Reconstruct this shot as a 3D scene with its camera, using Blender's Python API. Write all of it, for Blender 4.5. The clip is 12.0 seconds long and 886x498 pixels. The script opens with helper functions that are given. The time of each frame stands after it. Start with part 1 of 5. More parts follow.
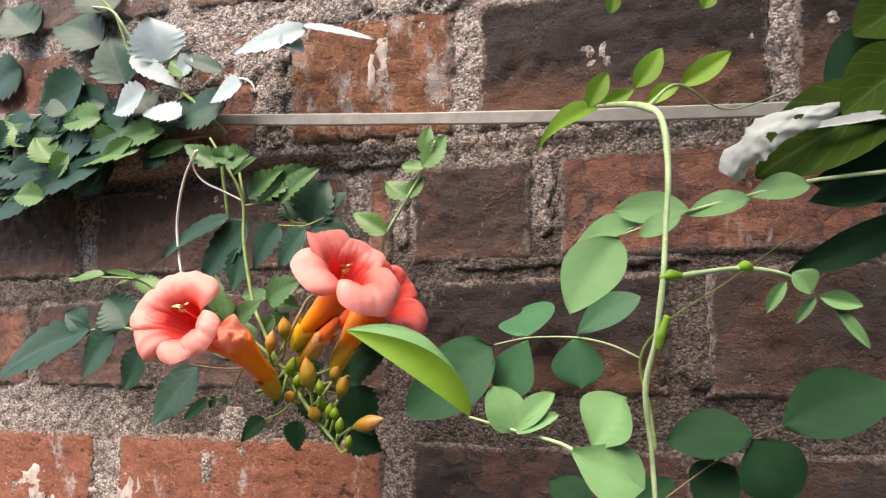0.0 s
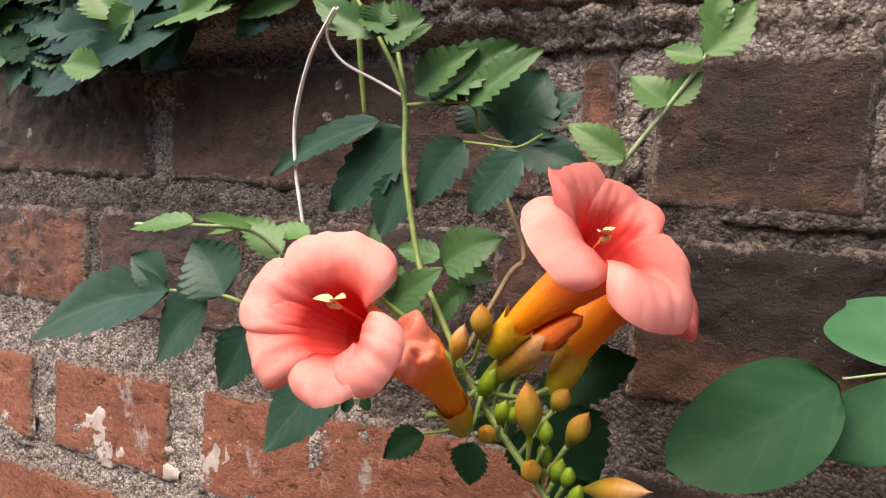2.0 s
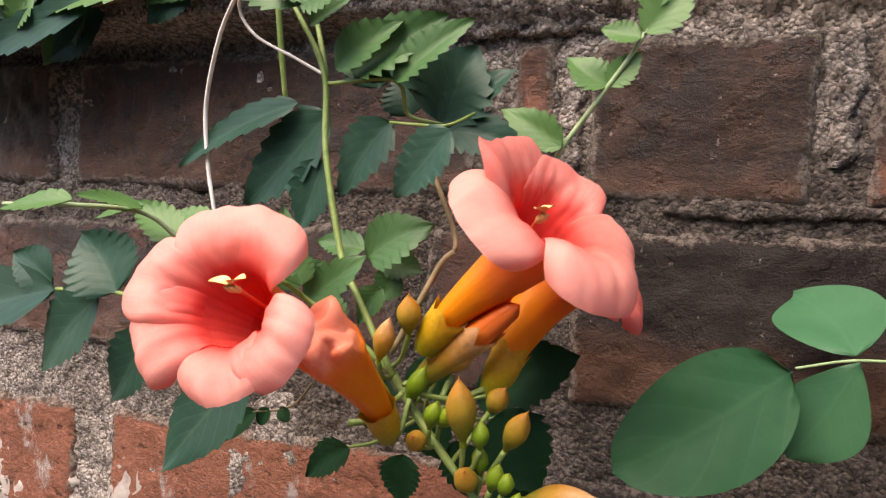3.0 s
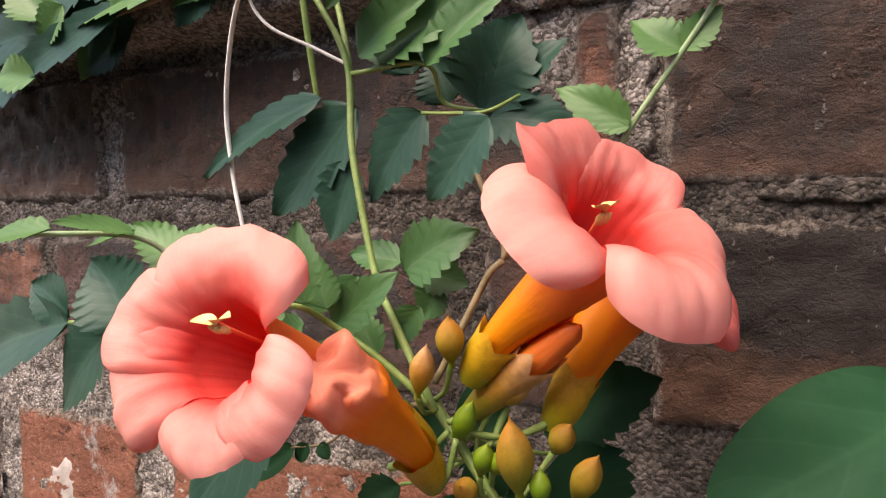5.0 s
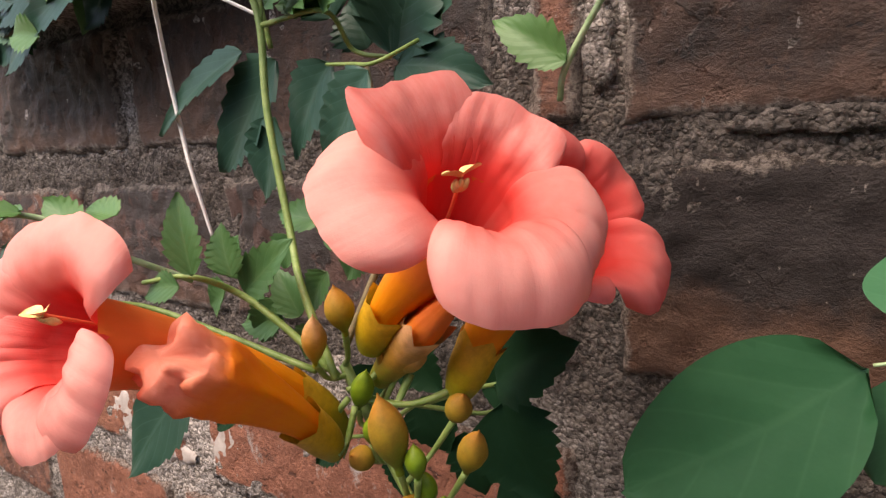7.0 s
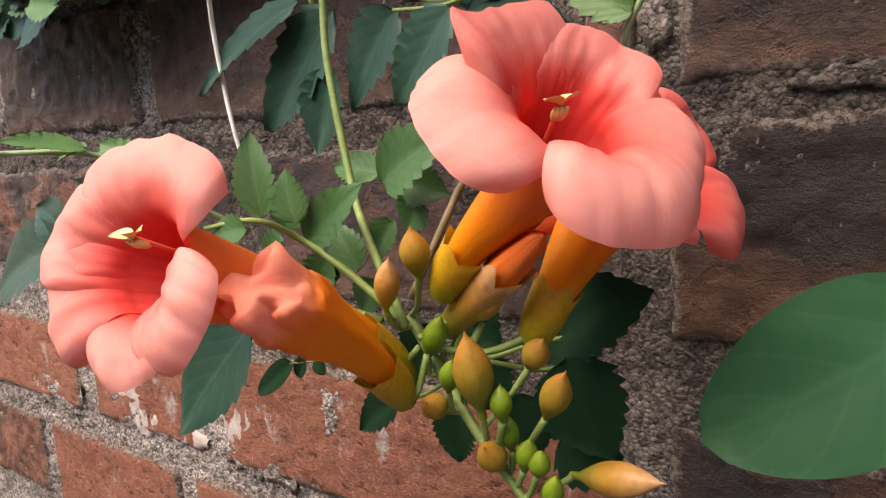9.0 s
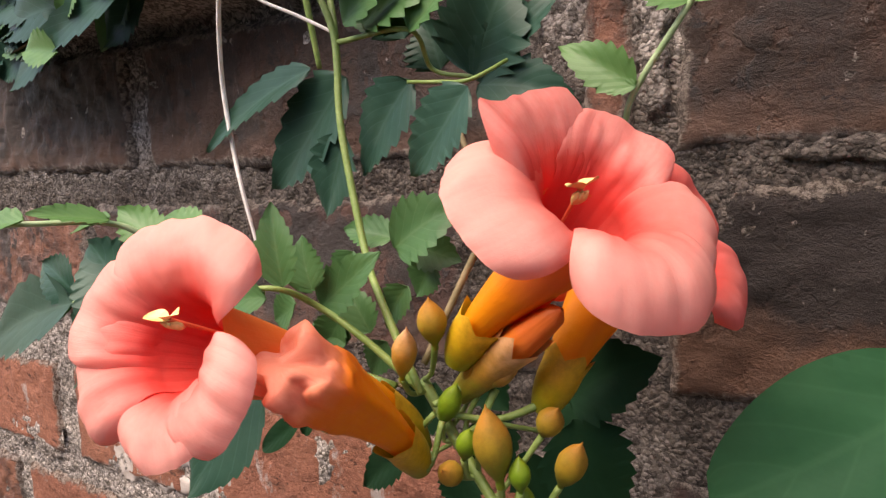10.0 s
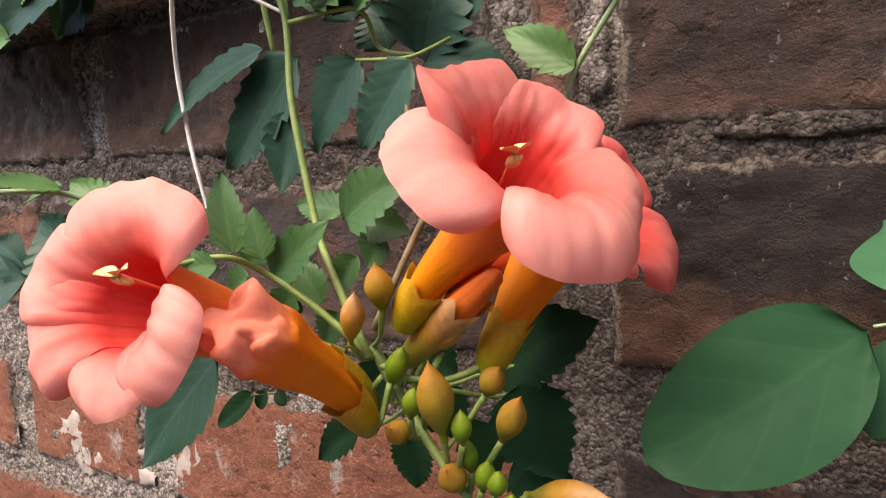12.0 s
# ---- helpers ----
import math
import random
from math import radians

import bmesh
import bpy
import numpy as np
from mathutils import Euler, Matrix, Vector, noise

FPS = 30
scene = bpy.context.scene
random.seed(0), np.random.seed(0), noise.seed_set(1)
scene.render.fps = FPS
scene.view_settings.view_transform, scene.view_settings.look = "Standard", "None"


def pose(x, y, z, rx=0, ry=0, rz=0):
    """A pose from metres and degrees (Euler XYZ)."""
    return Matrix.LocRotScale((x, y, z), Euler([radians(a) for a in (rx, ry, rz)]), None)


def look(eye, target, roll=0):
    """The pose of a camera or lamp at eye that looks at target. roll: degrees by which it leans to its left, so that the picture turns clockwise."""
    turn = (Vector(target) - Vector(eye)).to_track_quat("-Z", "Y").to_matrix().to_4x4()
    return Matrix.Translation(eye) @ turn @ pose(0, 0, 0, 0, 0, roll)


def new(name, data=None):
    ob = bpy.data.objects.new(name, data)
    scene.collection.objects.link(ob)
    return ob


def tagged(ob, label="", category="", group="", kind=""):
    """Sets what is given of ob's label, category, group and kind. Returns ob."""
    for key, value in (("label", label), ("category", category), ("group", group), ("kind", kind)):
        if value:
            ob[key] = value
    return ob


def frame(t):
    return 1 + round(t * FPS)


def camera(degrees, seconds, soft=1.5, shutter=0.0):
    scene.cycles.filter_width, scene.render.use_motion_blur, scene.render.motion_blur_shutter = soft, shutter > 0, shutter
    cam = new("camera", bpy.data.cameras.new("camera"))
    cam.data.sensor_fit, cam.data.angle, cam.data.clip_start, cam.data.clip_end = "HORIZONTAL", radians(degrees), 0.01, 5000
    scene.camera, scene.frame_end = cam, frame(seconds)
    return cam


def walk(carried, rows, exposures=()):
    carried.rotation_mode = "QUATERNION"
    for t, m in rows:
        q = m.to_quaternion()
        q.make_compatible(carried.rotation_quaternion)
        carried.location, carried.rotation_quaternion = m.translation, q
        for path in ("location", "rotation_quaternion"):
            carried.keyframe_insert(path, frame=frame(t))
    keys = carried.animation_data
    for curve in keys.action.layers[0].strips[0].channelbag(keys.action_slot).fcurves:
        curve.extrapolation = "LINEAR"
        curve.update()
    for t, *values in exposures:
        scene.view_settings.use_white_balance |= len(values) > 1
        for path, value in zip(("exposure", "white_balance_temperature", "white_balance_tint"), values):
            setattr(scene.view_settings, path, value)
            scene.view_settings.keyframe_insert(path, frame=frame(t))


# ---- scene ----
cam = camera(64.5, 12.0, soft=1.2, shutter=0.3)
# seconds, place, then degrees to the left, upwards and of lean
ROWS = [
    (0, 0.0000, 0.0000, 1.5000, 22.44, 3.90, 0.00),
    (0.5, -0.0192, 0.0206, 1.5022, 24.04, 2.63, 0.65),
    (1, -0.0807, 0.0654, 1.5113, 24.73, -0.85, 1.96),
    (1.5, -0.1515, 0.1111, 1.5349, 25.75, -4.03, 3.58),
    (2, -0.1814, 0.1504, 1.5383, 26.74, -5.80, 3.65),
    (2.5, -0.1676, 0.1723, 1.5411, 26.65, -5.54, 2.31),
    (3, -0.1855, 0.1790, 1.5190, 22.29, -3.20, 3.45),
    (3.5, -0.2009, 0.1818, 1.5089, 22.30, -2.21, 4.09),
    (3.7, -0.1998, 0.1915, 1.5069, 21.93, -2.50, 3.67),
    (5.3, -0.1848, 0.2379, 1.5273, 29.97, -5.04, -0.74),
    (5.5, -0.1763, 0.2469, 1.5286, 30.09, -5.90, -1.13),
    (6, -0.1510, 0.2506, 1.5341, 31.53, -6.38, -2.20),
    (6.5, -0.1415, 0.2638, 1.5334, 34.37, -8.47, -2.80),
    (7, -0.1401, 0.2766, 1.5373, 37.87, -11.08, -3.23),
    (7.5, -0.1456, 0.2602, 1.5366, 39.32, -11.05, -2.90),
    (7.7, -0.1492, 0.2607, 1.5328, 39.35, -11.64, -3.01),
    (9.3, -0.1666, 0.2582, 1.5176, 35.05, -9.84, -2.33),
    (9.5, -0.1666, 0.2582, 1.5258, 34.44, -9.29, -2.18),
    (10, -0.1741, 0.2484, 1.5329, 34.07, -8.39, -1.73),
    (10.5, -0.1793, 0.2416, 1.5256, 34.00, -8.44, -1.35),
    (11, -0.1692, 0.2427, 1.5232, 31.05, -8.15, -0.78),
    (11.5, -0.1624, 0.2461, 1.5231, 31.46, -8.08, -1.47),
    (12, -0.1620, 0.2424, 1.5221, 31.37, -8.13, -1.78),
]
walk(cam, [(t, pose(x, y, z, 0, 0, yaw) @ pose(0, 0, 0, 90 + pitch) @ pose(0, 0, 0, 0, 0, lean)) for t, x, y, z, yaw, pitch, lean in ROWS],
     [(t, e + 0.75, 7700, 20) for t, e in ((0.0, 1.25), (0.5, 1.28), (1.0, 1.38), (1.5, 1.25), (2.0, 1.00), (3.5, 1.03), (6.5, 0.88), (7.5, 0.84), (9.5, 0.95), (12.0, 0.98))])


# ---- world, sun, exposure ----
SUN_ELEV, SUN_TURN = radians(57.5), radians(204)
world = bpy.data.worlds.new("sky")
scene.world = world
world.use_nodes = True
sky = world.node_tree.nodes.new("ShaderNodeTexSky")
sky.sky_type, sky.sun_disc = "NISHITA", False
sky.sun_elevation, sky.sun_rotation = SUN_ELEV, SUN_TURN
back = world.node_tree.nodes["Background"]
back.inputs["Strength"].default_value = 0.13
world.node_tree.links.new(sky.outputs["Color"], back.inputs["Color"])

sun = new("sun", bpy.data.lights.new("sun", "SUN"))
sun.data.energy, sun.data.angle, sun.data.color = 2.2, radians(50), (1.0, 0.93, 0.84)
sun.matrix_world = look((-1.1, -1.3, 4.6), (-0.3, 0.5, 1.5))

WALL = 0.56


# ---- materials ----
class Nodes:
    """A new node material with short calls for its nodes."""

    def __init__(self, name):
        self.mat = bpy.data.materials.new(name)
        self.mat.use_nodes = True
        self.tree = self.mat.node_tree
        self.shader = self.tree.nodes["Principled BSDF"]
        self.out = self.tree.nodes["Material Output"]

    def add(self, kind):
        return self.tree.nodes.new("ShaderNode" + kind)

    def link(self, a, b):
        self.tree.links.new(a, b)

    def put(self, socket, value):
        if isinstance(value, bpy.types.NodeSocket):
            self.link(value, socket)
        else:
            socket.default_value = value

    def coords(self, kind="Object"):
        return self.add("TexCoord").outputs[kind]

    def noise(self, scale, detail=4.0, rough=0.6, vector=None, stretch=None):
        n = self.add("TexNoise")
        n.inputs["Scale"].default_value, n.inputs["Detail"].default_value, n.inputs["Roughness"].default_value = scale, detail, rough
        v = vector if vector is not None else self.coords()
        if stretch:
            m = self.add("Mapping")
            m.inputs["Scale"].default_value = stretch
            self.link(v, m.inputs["Vector"])
            v = m.outputs["Vector"]
        self.link(v, n.inputs["Vector"])
        return n.outputs["Fac"]

    def ramp(self, value, *stops):
        r = self.add("ValToRGB")
        while len(r.color_ramp.elements) < len(stops):
            r.color_ramp.elements.new(0.5)
        for e, (at, c) in zip(r.color_ramp.elements, stops):
            e.position = at
            e.color = (c, c, c, 1) if isinstance(c, (int, float)) else (*c, 1)
        self.link(value, r.inputs["Fac"])
        return r.outputs["Color"]

    def mix(self, fac, a, b, blend="MIX"):
        m = self.add("Mix")
        m.data_type, m.blend_type = "RGBA", blend
        self.put(m.inputs[0], fac)
        for socket, c in ((m.inputs[6], a), (m.inputs[7], b)):
            self.put(socket, c if isinstance(c, bpy.types.NodeSocket) else (*c, 1))
        return m.outputs[2]

    def math(self, op, a, b=0.0):
        m = self.add("Math")
        m.operation = op
        self.put(m.inputs[0], a)
        self.put(m.inputs[1], b)
        return m.outputs[0]

    def bump(self, height, strength=0.5, distance=0.002):
        b = self.add("Bump")
        b.inputs["Strength"].default_value, b.inputs["Distance"].default_value = strength, distance
        self.link(height, b.inputs["Height"])
        self.link(b.outputs["Normal"], self.shader.inputs["Normal"])
        return b.outputs["Normal"]

    def base(self, colour, rough=0.6, spec=0.5):
        self.put(self.shader.inputs["Base Color"], colour if isinstance(colour, bpy.types.NodeSocket) else (*colour, 1))
        self.put(self.shader.inputs["Roughness"], rough)
        self.shader.inputs["Specular IOR Level"].default_value = spec

    def translucent(self, colour, amount):
        t = self.add("BsdfTranslucent")
        self.put(t.inputs["Color"], colour if isinstance(colour, bpy.types.NodeSocket) else (*colour, 1))
        m = self.add("MixShader")
        m.inputs[0].default_value = amount
        self.link(self.shader.outputs[0], m.inputs[1])
        self.link(t.outputs[0], m.inputs[2])
        self.link(m.outputs[0], self.out.inputs["Surface"])


def brick_material(name, clay, clay2, soot, lime, bare=0.0, rough=0.85, relief=0.006):
    n = Nodes(name)
    at = n.add("NewGeometry").outputs["Position"]
    rnd = n.add("ObjectInfo").outputs["Random"]
    blotch, grain = n.noise(14, 5, 0.65, at), n.noise(240, 6, 0.8, at)
    fine, pits = n.noise(800, 3, 0.7, at), n.noise(62, 6, 0.72, at, (1, 1, 2.0))
    c = n.mix(n.ramp(blotch, (0.32, 0.0), (0.68, 1.0)), clay, clay2)
    c = n.mix(n.math("MULTIPLY", rnd, 0.35), c, tuple(v * 0.6 for v in clay2))
    c = n.mix(n.math("MULTIPLY", n.ramp(grain, (0.50, 0.0), (0.60, 1.0)), 0.32), c, tuple(v * 0.35 for v in clay))
    c = n.mix(n.math("MULTIPLY", n.ramp(grain, (0.40, 1.0), (0.48, 0.0)), 0.25), c, tuple(min(1, v * 1.7 + 0.02) for v in clay))
    c = n.mix(n.ramp(pits, (0.585, 0.0), (0.625, 0.9)), c, tuple(v * 0.25 for v in clay2))
    stain = n.math("ADD", n.noise(18, 6, 0.7, at, (1, 1, 0.8)), n.math("MULTIPLY", n.math("SUBTRACT", n.noise(5, 3, 0.5, at), 0.5), 0.55))
    c = n.mix(n.ramp(n.math("ADD", stain, soot - 0.5), (0.44, 0.0), (0.62, 0.92)), c, n.mix(grain, (0.012, 0.010, 0.009), (0.058, 0.046, 0.041)))
    limed = n.noise(26, 8, 0.75, at, (1, 1, 0.55))
    c = n.mix(n.ramp(n.math("ADD", limed, lime - 0.5), (0.57, 0.0), (0.63, 0.85)), c, n.mix(fine, (0.24, 0.21, 0.19), (0.52, 0.48, 0.45)))
    flake = n.ramp(n.noise(42, 5, 0.6, at, (1, 1, 0.8)), (0.53, 0.0), (0.555, 1.0))
    c = n.mix(n.math("MULTIPLY", flake, 0.45 if rough < 0.78 else 0.12), c, tuple(min(1, v * 1.25) for v in clay))
    specks = n.noise(300, 3, 0.6, at, (1, 1, 0.7))
    c = n.mix(n.ramp(specks, (0.69, 0.0), (0.76, 0.6)), c, (0.42, 0.36, 0.32))
    cells = n.add("TexVoronoi")
    cells.feature = "DISTANCE_TO_EDGE"
    cells.inputs["Scale"].default_value = 70
    warp = n.add("Mix")
    warp.data_type, warp.blend_type = "RGBA", "LINEAR_LIGHT"
    warp.inputs[0].default_value = 0.03
    n.link(at, warp.inputs[6])
    n.link(n.add("TexNoise").outputs["Color"], warp.inputs[7])
    n.link(warp.outputs[2], cells.inputs["Vector"])
    crack = n.math("MULTIPLY", n.ramp(cells.outputs["Distance"], (0.0, 1.0), (0.05, 0.0)), n.ramp(n.noise(24, 3, 0.6, at), (0.53, 0.0), (0.66, 1.0)))
    c = n.mix(n.math("MULTIPLY", crack, 0.3), c, tuple(v * 0.2 for v in clay2))
    rim = n.add("SeparateXYZ")
    n.link(n.coords("UV"), rim.inputs[0])
    if bare:
        low = n.math("ADD", rim.outputs[1], n.math("MULTIPLY", n.math("SUBTRACT", n.noise(22, 6, 0.7, at), 0.5), 0.9))
        c = n.mix(n.ramp(low, (bare - 0.10, 0.8), (bare + 0.16, 0.0)), c, n.mix(grain, (0.19, 0.098, 0.060), (0.10, 0.050, 0.032)))
    crust = n.ramp(n.math("ADD", rim.outputs[0], n.math("MULTIPLY", n.math("SUBTRACT", n.noise(45, 6, 0.75, at), 0.5), 1.5)), (0.60, 0.0), (0.78, 0.9))
    c = n.mix(crust, c, n.mix(n.ramp(grain, (0.44, 0.0), (0.56, 1.0)), (0.060, 0.044, 0.034), (0.33, 0.275, 0.23)))
    n.base(c, n.math("ADD", n.math("MULTIPLY", n.math("SUBTRACT", blotch, 0.5), 0.5), rough), 0.5 if rough < 0.7 else 0.25)
    height = n.math("ADD", n.math("MULTIPLY", grain, 0.7), n.math("ADD", n.math("MULTIPLY", fine, 0.3), n.math("SUBTRACT", n.math("ADD", n.math("SUBTRACT", blotch, n.math("MULTIPLY", flake, 0.30)), n.math("MULTIPLY", n.math("MULTIPLY", crust, grain), 0.9)), n.math("ADD", n.math("MULTIPLY", crack, 0.12), n.math("MULTIPLY", pits, 0.9)))))
    n.bump(height, 1.0, relief)
    return n.mat


def mortar_material(name="cement mortar", belt_bias=0.56):
    """Coarse sandy mortar: pale and dark grains in a brown bed. A belt at flower height holds dirt and painted shade.
    """
    n = Nodes(name)
    at = n.add("NewGeometry").outputs["Position"]
    big, mid, fine = n.noise(7, 4, 0.6, at), n.noise(150, 6, 0.85, at), n.noise(430, 4, 0.85, at)
    warp = n.add("Mix")
    warp.data_type, warp.blend_type = "RGBA", "LINEAR_LIGHT"
    warp.inputs[0].default_value = 0.0025
    wobble = n.add("TexNoise")
    wobble.inputs["Scale"].default_value = 120
    n.link(at, wobble.inputs["Vector"])
    n.link(at, warp.inputs[6])
    n.link(wobble.outputs["Color"], warp.inputs[7])
    grit = n.add("TexVoronoi")
    grit.inputs["Scale"].default_value = 400
    n.link(warp.outputs[2], grit.inputs["Vector"])
    grain = n.ramp(grit.outputs["Distance"], (0.30, 1.0), (0.62, 0.0))
    tone = n.add("SeparateXYZ")
    n.link(grit.outputs["Color"], tone.inputs[0])
    lump = n.math("ADD", n.math("MULTIPLY", mid, 0.75), n.math("MULTIPLY", tone.outputs[0], 0.25))
    clean = n.mix(n.ramp(lump, (0.44, 0.0), (0.55, 1.0)), (0.165, 0.142, 0.122), (0.55, 0.49, 0.44))
    dirty_shaded = n.mix(n.ramp(lump, (0.42, 0.0), (0.62, 1.0)), (0.018, 0.013, 0.010), (0.092, 0.070, 0.054))
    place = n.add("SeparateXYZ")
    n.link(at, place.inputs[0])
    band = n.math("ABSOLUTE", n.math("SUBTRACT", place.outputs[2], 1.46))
    # darker towards +x and near z 1.46: dirt, with plant shade painted in
    grime_shade = n.math("ADD", n.math("ADD", n.math("MULTIPLY", place.outputs[0], 0.4), n.noise(5, 6, 0.7, at)), n.math("SUBTRACT", belt_bias, n.math("MULTIPLY", band, 3.6)))
    # the mask joins random worn patches with that shaded belt
    worn = n.math("MAXIMUM", n.ramp(grime_shade, (0.40, 0.0), (0.62, 0.85)), n.ramp(big, (0.48, 0.0), (0.66, 0.35)))
    c = n.mix(worn, clean, dirty_shaded)
    c = n.mix(n.math("MULTIPLY", n.math("SUBTRACT", 1.0, grain), 0.34), c, (0.045, 0.034, 0.028))
    c = n.mix(n.ramp(fine, (0.38, 0.75), (0.43, 0.0)), c, n.mix(worn, (0.70, 0.63, 0.57), (0.13, 0.100, 0.080)))
    n.base(c, 0.75, 0.35)
    n.bump(n.math("ADD", n.math("MULTIPLY", mid, 1.0), n.math("ADD", n.math("MULTIPLY", grain, 0.45), n.math("MULTIPLY", fine, 0.5))), 1.0, 0.0034)
    return n.mat


def leaf_material(name, dark, light, under=None, vein=(0.20, 0.30, 0.14), gloss=0.42, through_amount=0.28, ribs=6.0, relief=0.25, sheen=0.4, vein_mix=0.16):
    n = Nodes(name)
    uv = n.add("SeparateXYZ")
    n.link(n.coords("UV"), uv.inputs[0])
    side = n.math("ABSOLUTE", n.math("SUBTRACT", uv.outputs[0], 0.5))
    rib = n.math("SUBTRACT", n.math("MULTIPLY", uv.outputs[1], ribs), n.math("MULTIPLY", side, ribs * 0.75))
    wave = n.math("ABSOLUTE", n.math("SUBTRACT", n.math("FRACT", rib), 0.5))
    veins = n.math("MAXIMUM", n.ramp(wave, (0.0, 1.0), (0.07, 0.0)), n.ramp(side, (0.012, 1.0), (0.035, 0.0)))
    blot = n.noise(60, 4, 0.6)
    fine = n.noise(500, 3, 0.6)
    rnd = n.add("ObjectInfo").outputs["Random"]
    c = n.mix(n.ramp(blot, (0.3, 0.0), (0.7, 1.0)), dark, light)
    c = n.mix(n.math("MULTIPLY", rnd, 0.4), c, tuple(v * 0.72 for v in dark))
    c = n.mix(n.math("MULTIPLY", fine, 0.25), c, light)
    c = n.mix(n.math("MULTIPLY", veins, vein_mix), c, vein)
    n.base(c, gloss, sheen)
    n.bump(n.math("ADD", n.math("MULTIPLY", wave, relief), n.math("MULTIPLY", blot, 0.6)), 0.5, 0.0012)
    n.translucent(n.mix(0.5, c, (0.18, 0.34, 0.03)), through_amount)
    return n.mat


def petal_material(name, throat, mid, rim, streak, rough=0.55, amount=0.56, veined=0.07):
    """Colour runs from the throat (v = 0) to the rim (v = 1), with fine veins along it."""
    n = Nodes(name)
    uv = n.coords("UV")
    s = n.add("SeparateXYZ")
    n.link(uv, s.inputs[0])
    v = n.math("ADD", s.outputs[1], n.math("MULTIPLY", n.math("SUBTRACT", n.noise(60, 4), 0.5), 0.25))
    c = n.ramp(v, (0.0, throat), (0.36, throat), (0.53, mid), (0.74, rim))
    lines = n.noise(16, 3, 0.6, uv, (2.2, 0.22, 1))
    c = n.mix(n.math("MULTIPLY", n.ramp(lines, (0.46, 0.0), (0.64, 1.0)), veined), c, streak)
    mott = n.noise(140, 5, 0.7)
    c = n.mix(n.math("MULTIPLY", n.ramp(mott, (0.42, 0.0), (0.7, 1.0)), 0.22), c, streak)
    n.base(c, rough, 0.3)
    n.bump(n.math("ADD", n.math("MULTIPLY", lines, 0.25), n.math("ADD", n.math("MULTIPLY", mott, 0.5), n.math("MULTIPLY", n.noise(55, 4, 0.6), 0.8))), 0.4, 0.0018)
    n.translucent(n.mix(0.35, c, mid), amount)
    return n.mat


def fade_material(name, low, middle, high, rough=0.5, amount=0.15, spots=0.55):
    """Colour runs along the piece from its foot (v = 0) to its tip (v = 1)."""
    n = Nodes(name)
    s = n.add("SeparateXYZ")
    n.link(n.coords("UV"), s.inputs[0])
    v = n.math("ADD", s.outputs[1], n.math("MULTIPLY", n.math("SUBTRACT", n.noise(180, 4), 0.5), 0.4))
    c = n.ramp(v, (0.12, low), (0.55, middle), (0.95, high))
    mott = n.noise(320, 4, 0.65)
    c = n.mix(n.math("MULTIPLY", n.ramp(mott, (0.4, 0.0), (0.7, 1.0)), spots), c, tuple(x * 0.55 for x in middle))
    n.base(c, rough, 0.4)
    n.bump(mott, 0.3, 0.0008)
    n.translucent(c, amount)
    return n.mat


def plain_material(name, a, b, rough=0.6, scale=80, strength=0.4, metal=0.0):
    n = Nodes(name)
    f = n.noise(scale, 5, 0.65)
    n.base(n.mix(n.ramp(f, (0.35, 0.0), (0.65, 1.0)), a, b), rough)
    n.shader.inputs["Metallic"].default_value = metal
    n.bump(n.noise(scale * 5, 4, 0.7), strength, 0.001)
    return n.mat


M_RED = brick_material("orange red brick", (0.33, 0.135, 0.082), (0.25, 0.10, 0.064), 0.33, 0.465, 0.0, 0.8, 0.003)
M_ORANGE = brick_material("orange brown brick", (0.28, 0.125, 0.062), (0.17, 0.072, 0.042), 0.38, 0.55, 0.0, 0.7, 0.006)
M_RUST = brick_material("rusty brown brick", (0.25, 0.098, 0.053), (0.140, 0.058, 0.038), 0.48, 0.475, 0.0, 0.64, 0.0045)
M_BROWN = brick_material("dark brown brick", (0.125, 0.053, 0.035), (0.066, 0.036, 0.029), 0.58, 0.43, 0.12, 0.60, 0.0045)
M_UMBER = brick_material("umber brick", (0.076, 0.034, 0.019), (0.038, 0.022, 0.015), 0.53, 0.40, 0.10, 0.62, 0.0045)
M_SOOT = brick_material("blackened brick", (0.048, 0.035, 0.031), (0.030, 0.025, 0.024), 0.66, 0.36, 0.32, 0.82, 0.004)
M_CHALK = mortar_material("pale lime plaster", -0.2)
M_GREY = mortar_material("weathered lime", 0.52)
M_PLASTER = plain_material("smooth lime wash", (0.30, 0.255, 0.225), (0.46, 0.41, 0.37), 0.85, 60, 0.6)
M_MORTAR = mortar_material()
M_LEAF = leaf_material("dark vine leaf", (0.017, 0.060, 0.040), (0.036, 0.096, 0.065), gloss=0.42, relief=0.22, vein=(0.10, 0.19, 0.14), vein_mix=0.24, sheen=0.24)
M_YOUNG = leaf_material("young vine leaf", (0.075, 0.19, 0.055), (0.12, 0.26, 0.075), gloss=0.45, through_amount=0.35)
M_PEA = leaf_material("rounded pea leaf", (0.014, 0.086, 0.032), (0.026, 0.116, 0.046), gloss=0.55, ribs=4.0, vein=(0.07, 0.19, 0.09), vein_mix=0.14, sheen=0.28, relief=0.4)
# paler copy of M_PEA: reflected sky sheen is mixed into the green
M_PEA_SHEEN = leaf_material("pea leaf with painted sheen", (0.042, 0.160, 0.072), (0.060, 0.195, 0.092), gloss=0.55, ribs=5.0, vein=(0.14, 0.30, 0.17), sheen=0.3, vein_mix=0.1, relief=0.12)
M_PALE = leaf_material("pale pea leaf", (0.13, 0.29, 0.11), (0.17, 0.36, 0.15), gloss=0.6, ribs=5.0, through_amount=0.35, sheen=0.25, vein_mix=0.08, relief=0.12)
